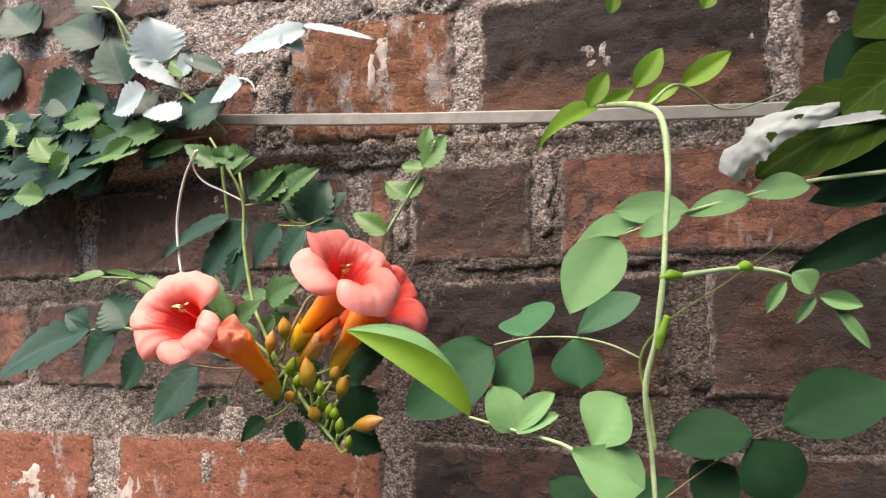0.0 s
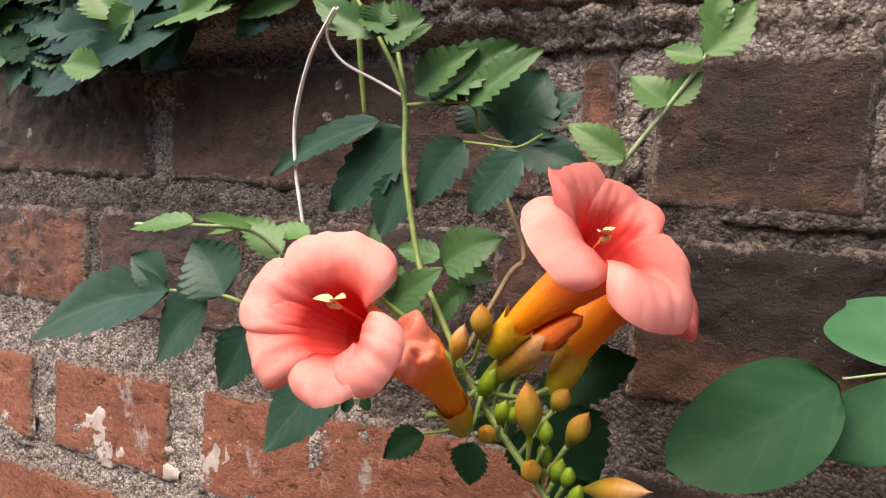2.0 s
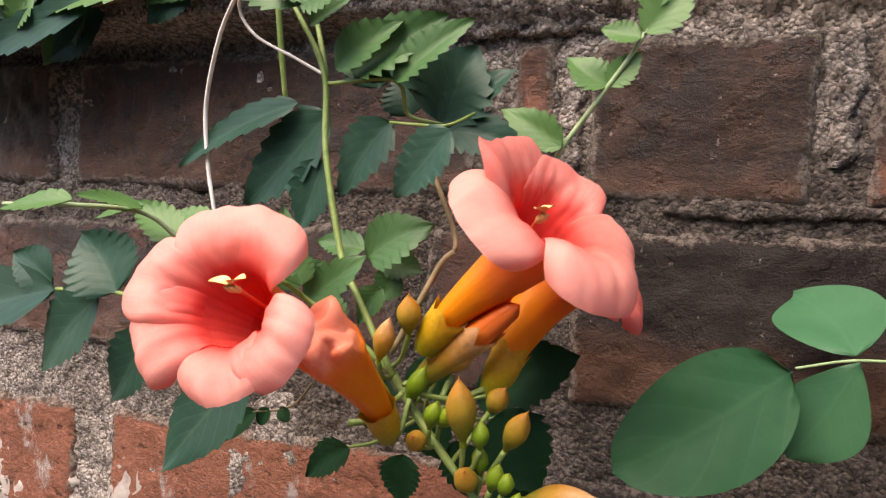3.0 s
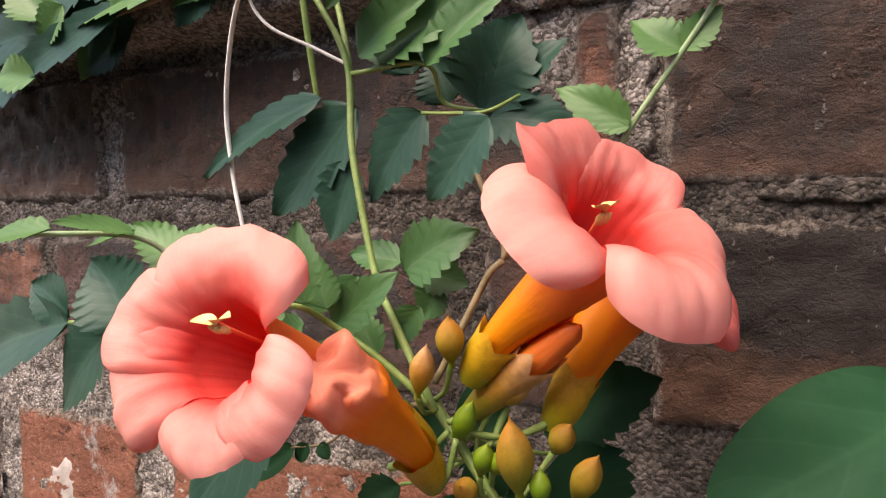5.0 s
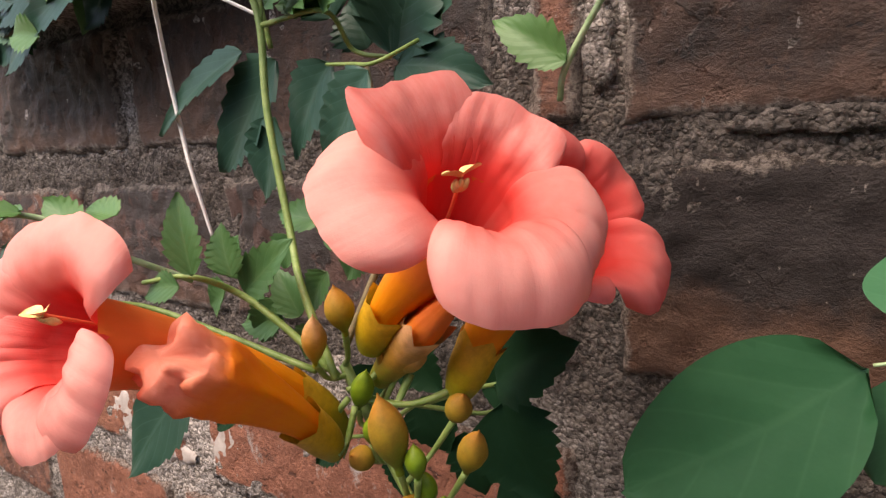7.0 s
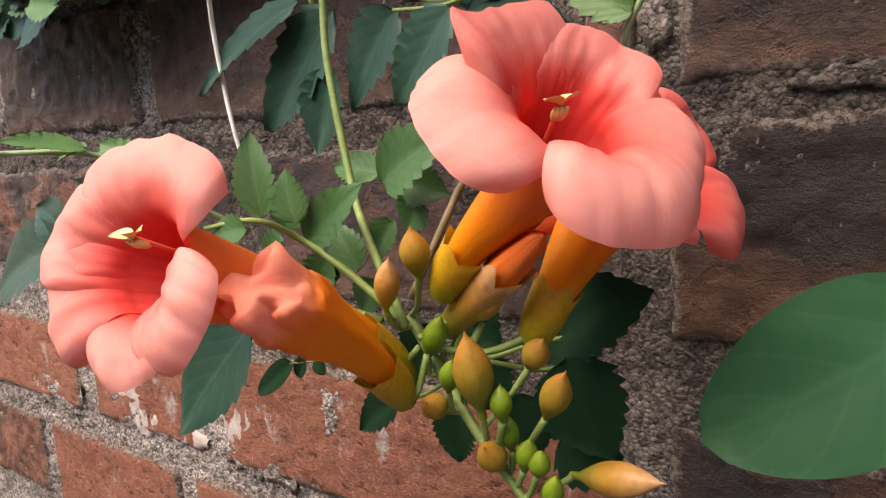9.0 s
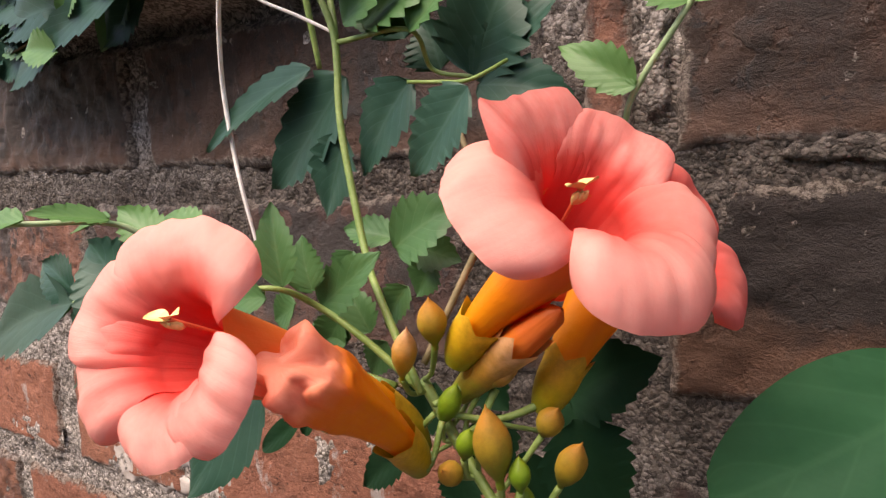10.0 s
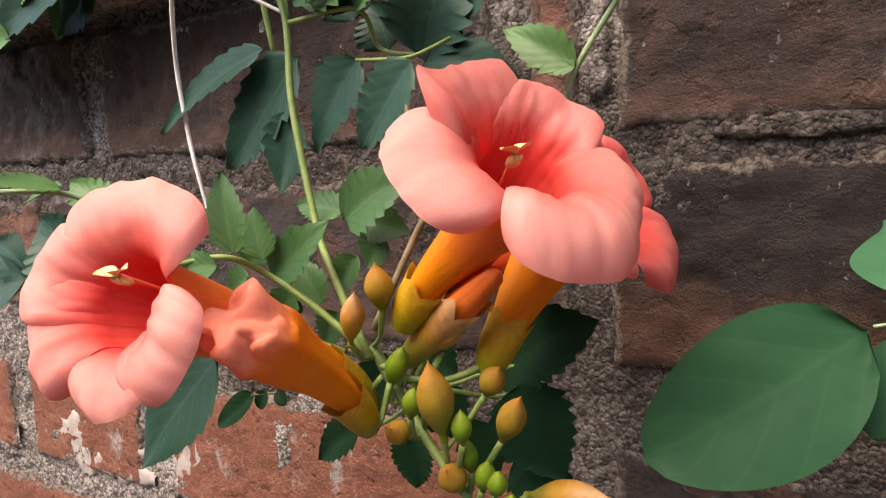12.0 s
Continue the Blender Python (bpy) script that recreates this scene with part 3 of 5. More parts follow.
folded_flower(cluster, (-0.3035, 0.4215, 1.4305), (-0.3065, 0.366, 1.4795), (0.004, -0.034, 0.052), (-0.004, -0.060, 0.040), "orange flower folded shut with crumpled tip")
# a half open bud between the tubes
line = bend((-0.299, 0.443, 1.4494), (-0.257, 0.4315, 1.4850), (0.035, -0.005, 0.035), (0.042, -0.012, 0.033), 18)
prof = [0.0027 + 0.0032 * math.sin(math.pi * (i / 18) ** 0.9) for i in range(18)] + [0.0006]
halfopen = lathe("half_open_flower", line, prof, M_TUBE, cluster, "slim orange flower still closed", 16, (5, 0.10), 0.2)
calyx(halfopen, line[0:13], 0.0066, "pale split calyx", M_BUDP, 2.2)

AXIS = [(-0.313, 0.439, 1.452), (-0.297, 0.4346, 1.4354), (-0.276, 0.4276, 1.418), (-0.256, 0.425, 1.400)]
STALK = smooth_path(AXIS, 6)
for at, toward, size, r, mat, label in (
        ((-0.2995, 0.426, 1.478), (-0.298, 0.42, 1.50), 0.0125, 0.0050, M_BUD, "round orange bud"),
        ((-0.307, 0.421, 1.468), (-0.303, 0.418, 1.48), 0.0145, 0.0043, M_BUDP, "pink tipped bud"),
        ((-0.293, 0.440, 1.457), (-0.288, 0.43, 1.465), 0.0120, 0.0038, M_BUD, "small orange bud"),
        ((-0.266, 0.442, 1.4455), (-0.262, 0.44, 1.452), 0.0105, 0.0046, M_BUD, "round orange bud"),
        ((-0.2714, 0.4146, 1.4477), (-0.272, 0.412, 1.46), 0.0185, 0.0059, M_BUD, "fat orange bud"),
        ((-0.255, 0.4333, 1.4374), (-0.249, 0.43, 1.449), 0.0150, 0.0048, M_BUD, "orange bud"),
        ((-0.2645, 0.418, 1.4385), (-0.2645, 0.417, 1.45), 0.0085, 0.0034, M_BUDG, "small green bud"),
        ((-0.266, 0.424, 1.427), (-0.266, 0.42, 1.44), 0.0100, 0.0033, M_BUDG, "small green bud"),
        ((-0.292, 0.423, 1.4296), (-0.290, 0.41, 1.438), 0.0095, 0.0043, M_BUD, "small orange bud"),
        ((-0.2823, 0.4400, 1.4600), (-0.270, 0.436, 1.470), 0.0150, 0.0048, M_BUDP, "pale yellow bud"),
        ((-0.2960, 0.4300, 1.4500), (-0.290, 0.428, 1.462), 0.0130, 0.0040, M_BUDG, "green bud"),
        ((-0.270, 0.421, 1.4195), (-0.268, 0.41, 1.43), 0.0110, 0.0048, M_BUD, "orange bud"),
        ((-0.2552, 0.423, 1.4202), (-0.252, 0.42, 1.43), 0.0080, 0.0034, M_BUDG, "small green bud"),
        ((-0.281, 0.425, 1.440), (-0.276, 0.42, 1.446), 0.0100, 0.0036, M_BUDG, "green bud"),
        ((-0.2511, 0.4230, 1.4128), (-0.247, 0.42, 1.426), 0.0095, 0.0033, M_BUDG, "small green bud"),
        ((-0.2440, 0.4230, 1.4020), (-0.240, 0.42, 1.415), 0.0085, 0.0028, M_BUDG, "small green bud"),
        ((-0.2593, 0.4230, 1.4219), (-0.255, 0.42, 1.435), 0.0095, 0.0034, M_BUDG, "small green bud"),
        ((-0.2854, 0.4230, 1.4411), (-0.281, 0.42, 1.454), 0.0095, 0.0036, M_BUDG, "small green bud"),
        ((-0.238, 0.440, 1.4120), (-0.225, 0.436, 1.4165), 0.0240, 0.0056, M_BUDP, "long orange bud with pale tip")):
    foot = min(STALK, key=lambda q: (q - Vector(at) + Vector((0, 0, size * 0.9))).length)
    bud(cluster, at, toward, size, r, mat, foot, label)
tube("flower_stalk", AXIS, [0.0021, 0.0019, 0.0016, 0.0011], M_STEM, cluster, "green branching stalk", 10)
for foot, head in (((-0.301, 0.428, 1.449), (-0.294, 0.447, 1.462)), ((-0.297, 0.43, 1.446), (-0.270, 0.450, 1.449)), ((-0.291, 0.43, 1.440), (-0.287, 0.444, 1.452)),
                   ((-0.298, 0.428, 1.444), (-0.300, 0.420, 1.430)), ((-0.301, 0.428, 1.446), (-0.322, 0.424, 1.431))):
    a, b = Vector(foot), Vector(head)
    tube("stalk", [a, (a + b) / 2 + Vector((0, 0, -0.004)), b], [0.0011, 0.0011, 0.0016], M_STEM, cluster, "green stalk", 8, 5)


# ---- hanging vine shoot with dark toothed leaves ----
shoot = thing("vine_shoot", "hanging vine shoot with dark green toothed leaves", "climbing plant", (-0.400, 0.460, 1.632))
tube("stem", [(-0.400, 0.460, 1.632), (-0.378, 0.457, 1.604), (-0.363, 0.457, 1.577), (-0.357, 0.452, 1.541), (-0.342, 0.445, 1.496), (-0.327, 0.435, 1.480), (-0.306, 0.428, 1.452)], [0.0011, 0.0012, 0.0015, 0.0015, 0.0014, 0.0014, 0.0014], M_STEM, shoot, "green stem", knots=0.1)
tube("stem", [(-0.423, 0.500, 1.631), (-0.422, 0.505, 1.600), (-0.421, 0.510, 1.572)], [0.0016, 0.0017, 0.0013], M_STEM, shoot)
tube("stem", [(-0.382, 0.470, 1.623), (-0.368, 0.462, 1.589), (-0.362, 0.457, 1.575)], [0.0012, 0.0013, 0.0014], M_STEM, shoot)
tube("petiole", [(-0.362, 0.457, 1.573), (-0.327, 0.457, 1.574), (-0.325, 0.468, 1.561), (-0.309, 0.470, 1.557)], [0.0011, 0.0009, 0.0009, 0.0008], M_STEM, shoot)
tube("petiole", [(-0.329, 0.458, 1.556), (-0.315, 0.457, 1.555), (-0.298, 0.450, 1.554), (-0.292, 0.465, 1.561)], [0.0007, 0.0007, 0.0007], M_STEM, shoot)
tube("stem", [(-0.317, 0.466, 1.554), (-0.308, 0.460, 1.536), (-0.293, 0.455, 1.506), (-0.298, 0.450, 1.495), (-0.313, 0.440, 1.458)], [0.0009, 0.0011, 0.0013, 0.0013], M_BARK, shoot)
leaves(shoot, [
    ((-0.378, 0.460, 1.565), (-0.454, 0.460, 1.535), 0.019),
    ((-0.364, 0.465, 1.561), (-0.414, 0.465, 1.516), 0.034),
    ((-0.363, 0.460, 1.539), (-0.377, 0.460, 1.504), 0.023),
    ((-0.329, 0.460, 1.557), (-0.356, 0.460, 1.522), 0.026),
    ((-0.292, 0.440, 1.551), (-0.317, 0.440, 1.523), 0.023),
    ((-0.307, 0.470, 1.554), (-0.268, 0.470, 1.546), 0.021),
    ((-0.313, 0.475, 1.558), (-0.297, 0.475, 1.593), 0.040),
    ((-0.312, 0.475, 1.557), (-0.278, 0.475, 1.583), 0.022),
    ((-0.346, 0.480, 1.575), (-0.358, 0.480, 1.605), 0.029),
    ((-0.329, 0.480, 1.562), (-0.338, 0.480, 1.582), 0.023),
], M_LEAF, fold=0.16, teeth=0.26)
leaves(shoot, [
    ((-0.326, 0.455, 1.573), (-0.292, 0.455, 1.600), 0.020),
    ((-0.330, 0.460, 1.575), (-0.358, 0.460, 1.581), 0.011),
    ((-0.366, 0.440, 1.604), (-0.411, 0.440, 1.625), 0.017),
    ((-0.365, 0.440, 1.605), (-0.344, 0.440, 1.611), 0.023),
    ((-0.369, 0.440, 1.607), (-0.367, 0.440, 1.620), 0.018),
    ((-0.356, 0.455, 1.579), (-0.324, 0.455, 1.600), 0.020),
    ((-0.351, 0.460, 1.579), (-0.306, 0.460, 1.604), 0.026),
    ((-0.379, 0.440, 1.613), (-0.353, 0.440, 1.605), 0.016),
    ((-0.368, 0.450, 1.598), (-0.346, 0.450, 1.611), 0.012),
], M_FRESH, fold=0.3, teeth=0.26)

# ---- young shoot on the wall ----
sprig = thing("vine_sprig", "thin young vine sprig with light green leaves", "climbing plant", (-0.272, 0.525, 1.539))
tube("stem", [(-0.272, 0.525, 1.539), (-0.266, 0.520, 1.552), (-0.245, 0.518, 1.582), (-0.231, 0.516, 1.603), (-0.219, 0.514, 1.626)], [0.0012, 0.0013, 0.0012, 0.0010, 0.0007], M_PSTEM, sprig)
leaves(sprig, [
    ((-0.245, 0.518, 1.582), (-0.266, 0.518, 1.597), 0.018),
    ((-0.245, 0.518, 1.582), (-0.231, 0.518, 1.598), 0.014),
    ((-0.265, 0.518, 1.553), (-0.298, 0.518, 1.572), 0.018),
    ((-0.265, 0.518, 1.553), (-0.285, 0.518, 1.556), 0.009),
    ((-0.231, 0.515, 1.603), (-0.250, 0.515, 1.609), 0.014),
    ((-0.230, 0.515, 1.605), (-0.210, 0.515, 1.631), 0.021),
    ((-0.228, 0.515, 1.615), (-0.225, 0.515, 1.639), 0.015),
], M_YOUNG, teeth=0.26)

# ---- leaf spray beside the flower ----
spray = thing("vine_leaf_spray", "blue green compound vine leaf with toothed leaflets", "climbing plant", NODE)
spray_stalk = tube("leaf", [(-0.452, 0.394, 1.475), (-0.419, 0.394, 1.477), (-0.407, 0.400, 1.473), (-0.396, 0.420, 1.466), (-0.318, 0.430, 1.452)], [0.0008, 0.0010, 0.0011, 0.0012, 0.0013], M_STEM, spray)
leaves(spray_stalk, [
    ((-0.452, 0.394, 1.475), (-0.605, 0.410, 1.425), 0.034),
    ((-0.417, 0.394, 1.477), (-0.440, 0.394, 1.501), 0.031),
    ((-0.461, 0.400, 1.476), (-0.490, 0.400, 1.488), 0.020),
    ((-0.428, 0.394, 1.474), (-0.465, 0.394, 1.437), 0.029),
    ((-0.407, 0.400, 1.462), (-0.428, 0.400, 1.428), 0.023),
], M_LEAF, fold=0.15)
leaves(spray_stalk, [
    ((-0.364, 0.412, 1.449), (-0.3931, 0.3937, 1.4065), 0.030),
], M_LEAF, fold=0.08, teeth=0.12)
light_spray = thing("young_leaf_spray", "light green young vine leaf reaching sideways", "climbing plant", (-0.370, 0.420, 1.481))
light_stalk = tube("leaf", [(-0.418, 0.345, 1.512), (-0.396, 0.355, 1.513), (-0.384, 0.375, 1.511), (-0.377, 0.390, 1.499), (-0.370, 0.420, 1.481)], [0.0007, 0.0009, 0.0010, 0.0011, 0.0012], M_PSTEM, light_spray)
leaves(light_stalk, [
    ((-0.391, 0.350, 1.515), (-0.421, 0.342, 1.511), 0.011),
    ((-0.380, 0.370, 1.513), (-0.389, 0.350, 1.518), 0.010),
    ((-0.377, 0.385, 1.500), (-0.402, 0.385, 1.516), 0.015),
    ((-0.370, 0.395, 1.509), (-0.392, 0.395, 1.511), 0.013),
    ((-0.380, 0.370, 1.514), (-0.406, 0.370, 1.509), 0.007),
], M_YOUNG, facing=(0.1, -0.6, 0.8), teeth=0.26)

# ---- leaves between the flowers ----
middle = thing("middle_leaf_spray", "green vine leaf spray between the flowers", "climbing plant", (-0.307, 0.430, 1.452))
middle_stalk = tube("leaf", [(-0.368, 0.400, 1.485), (-0.347, 0.405, 1.488), (-0.342, 0.420, 1.479), (-0.326, 0.425, 1.468), (-0.307, 0.430, 1.452)], [0.0008, 0.0010, 0.0012, 0.0013, 0.0014], M_STEM, middle)
leaves(middle_stalk, [
    ((-0.338, 0.400, 1.490), (-0.342, 0.400, 1.517), 0.014),
    ((-0.345, 0.420, 1.485), (-0.349, 0.420, 1.504), 0.013),
    ((-0.346, 0.425, 1.478), (-0.320, 0.425, 1.499), 0.017),
    ((-0.346, 0.400, 1.486), (-0.371, 0.400, 1.480), 0.011),
    ((-0.364, 0.430, 1.476), (-0.377, 0.430, 1.468), 0.015),
    ((-0.332, 0.450, 1.496), (-0.302, 0.450, 1.513), 0.024),
    ((-0.329, 0.460, 1.495), (-0.310, 0.460, 1.491), 0.016),
    ((-0.336, 0.455, 1.499), (-0.362, 0.455, 1.502), 0.014),
    ((-0.319, 0.440, 1.485), (-0.330, 0.440, 1.468), 0.013),
    ((-0.355, 0.445, 1.469), (-0.368, 0.445, 1.449), 0.016),
    ((-0.351, 0.445, 1.461), (-0.380, 0.445, 1.456), 0.016),
    ((-0.341, 0.445, 1.464), (-0.354, 0.445, 1.482), 0.014),
    ((-0.334, 0.445, 1.462), (-0.342, 0.445, 1.447), 0.013),
    ((-0.362, 0.430, 1.481), (-0.354, 0.430, 1.497), 0.015),
    ((-0.361, 0.460, 1.492), (-0.367, 0.460, 1.477), 0.016),
    ((-0.322, 0.460, 1.491), (-0.331, 0.460, 1.476), 0.015),
], M_FRESH, facing=(0.35, -1, 0.5), teeth=0.22)

# ---- leaves below the flowers, shade put into their green ----
low = thing("lower_leaves", "deep green vine leaves in shade below flowers", "climbing plant", (-0.300, 0.45, 1.43))
tube("rachis", [(-0.301, 0.432, 1.446), (-0.300, 0.460, 1.432), (-0.285, 0.474, 1.436), (-0.270, 0.476, 1.441)], [0.0011, 0.0010, 0.0009, 0.0008], M_STEM, low)
tube("rachis", [(-0.300, 0.460, 1.432), (-0.330, 0.468, 1.410), (-0.347, 0.470, 1.403)], [0.0010, 0.0009, 0.0008], M_STEM, low)
tube("rachis", [(-0.300, 0.460, 1.432), (-0.285, 0.478, 1.425), (-0.275, 0.480, 1.428)], [0.0010, 0.0009, 0.0008], M_STEM, low)
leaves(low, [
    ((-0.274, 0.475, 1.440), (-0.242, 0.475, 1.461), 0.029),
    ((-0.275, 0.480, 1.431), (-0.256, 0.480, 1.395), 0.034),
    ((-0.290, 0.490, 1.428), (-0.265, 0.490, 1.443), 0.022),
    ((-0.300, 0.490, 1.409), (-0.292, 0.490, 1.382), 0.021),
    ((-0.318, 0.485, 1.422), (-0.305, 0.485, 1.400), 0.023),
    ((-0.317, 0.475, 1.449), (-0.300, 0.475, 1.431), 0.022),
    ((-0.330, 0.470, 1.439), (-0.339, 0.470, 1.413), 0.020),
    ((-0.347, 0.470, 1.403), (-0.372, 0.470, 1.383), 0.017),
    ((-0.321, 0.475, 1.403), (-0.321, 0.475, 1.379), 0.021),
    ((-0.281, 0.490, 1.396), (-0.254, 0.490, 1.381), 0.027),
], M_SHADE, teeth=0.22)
round_sprig = thing("dark_round_sprig", "thin dark stalk with small round leaves", "climbing plant", (-0.313, 0.430, 1.453))
tube("stalk", [(-0.389, 0.430, 1.448), (-0.373, 0.440, 1.445), (-0.346, 0.440, 1.446), (-0.313, 0.430, 1.453)], [0.0006, 0.0007, 0.0008, 0.0008], M_BARK, round_sprig)
tube("stalk", [(-0.346, 0.440, 1.446), (-0.368, 0.451, 1.424), (-0.388, 0.449, 1.4185)], [0.0006, 0.0006, 0.0005], M_BARK, round_sprig)
leaves(round_sprig, [
    ((-0.386, 0.449, 1.4195), (-0.4090, 0.4455, 1.4025), 0.0115),
    ((-0.380, 0.450, 1.4215), (-0.3855, 0.4497, 1.4125), 0.0075),
    ((-0.374, 0.451, 1.4225), (-0.369, 0.450, 1.4165), 0.0065),
], M_SHADE, form="round")

# ---- leaf mass by the strip ----
mass = thing("vine_leaf_mass", "dense glossy vine foliage climbing over a strip", "climbing plant", (-0.417, 0.500, 1.647))
tube("stem", [(-0.435, 0.522, 1.653), (-0.483, 0.522, 1.652), (-0.554, 0.522, 1.643), (-0.629, 0.520, 1.632), (-0.740, 0.520, 1.611)], [0.0018, 0.0018, 0.0017, 0.0015, 0.0012], M_BARK, mass)
tube("stem", [(-0.435, 0.522, 1.653), (-0.477, 0.515, 1.691), (-0.546, 0.518, 1.734), (-0.568, 0.512, 1.782), (-0.594, 0.510, 1.809)], [0.0018, 0.0018, 0.0017, 0.0015, 0.0012], M_STEM, mass)
leaves(mass, [
    ((-0.428, 0.512, 1.677), (-0.494, 0.512, 1.666), 0.041),
    ((-0.432, 0.512, 1.708), (-0.490, 0.512, 1.735), 0.016),
    ((-0.558, 0.516, 1.712), (-0.584, 0.516, 1.768), 0.052),
    ((-0.542, 0.516, 1.673), (-0.634, 0.516, 1.661), 0.044),
    ((-0.594, 0.512, 1.663), (-0.678, 0.512, 1.643), 0.046),
    ((-0.561, 0.508, 1.638), (-0.71, 0.5, 1.602), 0.025),
    ((-0.652, 0.512, 1.632), (-0.747, 0.512, 1.620), 0.036),
    ((-0.686, 0.516, 1.687), (-0.746, 0.516, 1.665), 0.042),
    ((-0.624, 0.520, 1.682), (-0.708, 0.520, 1.678), 0.048),
    ((-0.618, 0.520, 1.720), (-0.692, 0.520, 1.704), 0.056),
    ((-0.596, 0.520, 1.759), (-0.671, 0.520, 1.794), 0.048),
    ((-0.648, 0.516, 1.623), (-0.759, 0.516, 1.586), 0.032),
    ((-0.577, 0.516, 1.790), (-0.626, 0.516, 1.829), 0.047),
    ((-0.697, 0.520, 1.786), (-0.744, 0.520, 1.825), 0.052),
    ((-0.482, 0.520, 1.693), (-0.464, 0.520, 1.661), 0.037),
    ((-0.522, 0.518, 1.666), (-0.569, 0.518, 1.645), 0.036),
    ((-0.647, 0.520, 1.657), (-0.687, 0.520, 1.624), 0.036),
    ((-0.718, 0.524, 1.752), (-0.781, 0.524, 1.734), 0.053),
    ((-0.688, 0.520, 1.642), (-0.760, 0.520, 1.647), 0.042),
    ((-0.467, 0.516, 1.666), (-0.526, 0.516, 1.677), 0.033),
    ((-0.502, 0.520, 1.651), (-0.537, 0.520, 1.625), 0.028),
    ((-0.573, 0.518, 1.672), (-0.61, 0.518, 1.635), 0.034),
    ((-0.626, 0.516, 1.669), (-0.662, 0.516, 1.649), 0.036),
    ((-0.554, 0.520, 1.690), (-0.591, 0.520, 1.667), 0.037),
    ((-0.673, 0.514, 1.664), (-0.720, 0.514, 1.643), 0.037),
    ((-0.581, 0.512, 1.655), (-0.634, 0.512, 1.621), 0.027),
    ((-0.652, 0.512, 1.628), (-0.683, 0.512, 1.597), 0.031),
    ((-0.632, 0.520, 1.692), (-0.667, 0.520, 1.717), 0.036),
    ((-0.524, 0.520, 1.681), (-0.558, 0.520, 1.707), 0.036),
], M_LEAF, facing=(0.45, -0.85, 0.25), fold=0.12)
rng = random.Random(23)
for k in range(46):
    x, z = rng.uniform(-0.80, -0.575), rng.uniform(1.635, 1.70)
    z -= 0.22 * max(0.0, -0.60 - x) * rng.random()
    turn, size = rng.uniform(2.5, 4.2), rng.uniform(0.045, 0.075)
    leaflet((x, 0.528, z), (x + size * math.cos(turn), 0.522, z + size * math.sin(turn) * 0.8), size * rng.uniform(0.45, 0.62), (M_LEAF, M_SHADE, M_FRESH)[k % 3],
            mass, "leaflet", (rng.uniform(-0.2, 0.7), -0.85, rng.uniform(0.0, 0.6)), "vine", 0.2, 0.12, 0, "", k, 0.2)
tube("petiole", [(-0.427, 0.510, 1.695), (-0.409, 0.508, 1.698), (-0.396, 0.507, 1.692), (-0.392, 0.508, 1.683)], [0.0009, 0.0009, 0.0008, 0.0006], M_DRY, mass, "whitish curled petiole")
tube("petiole", [(-0.598, 0.510, 1.796), (-0.568, 0.505, 1.786), (-0.553, 0.505, 1.771), (-0.544, 0.512, 1.752)], [0.0012, 0.0014, 0.0014, 0.0012], M_PSTEM, mass, "pale arching stem")
# the leaves that catch the sky, glare painted as their colour
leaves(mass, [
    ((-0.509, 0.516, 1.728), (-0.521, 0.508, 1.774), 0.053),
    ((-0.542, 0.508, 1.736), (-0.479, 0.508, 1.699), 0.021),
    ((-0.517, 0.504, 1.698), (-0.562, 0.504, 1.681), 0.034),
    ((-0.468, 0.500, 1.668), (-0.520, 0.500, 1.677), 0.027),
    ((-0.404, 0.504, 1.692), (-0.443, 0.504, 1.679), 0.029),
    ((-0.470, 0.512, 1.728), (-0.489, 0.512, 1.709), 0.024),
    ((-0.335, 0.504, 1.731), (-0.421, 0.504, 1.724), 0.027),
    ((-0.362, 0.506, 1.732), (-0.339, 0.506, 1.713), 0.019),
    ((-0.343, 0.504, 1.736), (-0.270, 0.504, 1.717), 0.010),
], M_GLARE, facing=(0.35, -0.8, 0.45), fold=0.15, teeth=0.24)
leaves(mass, [
    ((-0.525, 0.508, 1.644), (-0.631, 0.508, 1.630), 0.028),
    ((-0.492, 0.510, 1.661), (-0.572, 0.510, 1.657), 0.027),
    ((-0.477, 0.516, 1.645), (-0.540, 0.516, 1.636), 0.014),
    ((-0.562, 0.514, 1.663), (-0.614, 0.514, 1.636), 0.032),
    ((-0.639, 0.508, 1.637), (-0.674, 0.508, 1.669), 0.031),
    ((-0.534, 0.506, 1.652), (-0.585, 0.506, 1.634), 0.018),
    ((-0.649, 0.504, 1.601), (-0.699, 0.504, 1.607), 0.025),
    ((-0.62, 0.506, 1.645), (-0.647, 0.506, 1.621), 0.026),
    ((-0.470, 0.514, 1.709), (-0.499, 0.514, 1.730), 0.021),
    ((-0.491, 0.516, 1.655), (-0.517, 0.516, 1.685), 0.024),
    ((-0.583, 0.512, 1.679), (-0.643, 0.512, 1.682), 0.033),
    ((-0.535, 0.514, 1.658), (-0.496, 0.514, 1.668), 0.024),
    ((-0.690, 0.514, 1.659), (-0.718, 0.514, 1.687), 0.029),
], M_YOUNG, facing=(0.45, -0.85, 0.25), fold=0.25, teeth=0.22)

# ---- dry tendrils ----
tendril = thing("dry_tendril", "thin dry whitish tendril hanging from the vine", "tendril", (-0.388, 0.430, 1.615))
tube("strand", [(-0.388, 0.430, 1.615), (-0.413, 0.445, 1.595), (-0.433, 0.460, 1.565), (-0.434, 0.464, 1.536), (-0.430, 0.464, 1.517), (-0.425, 0.468, 1.484)], [0.0007, 0.0010, 0.0011, 0.0011, 0.0010, 0.0008], M_DRY, tendril)
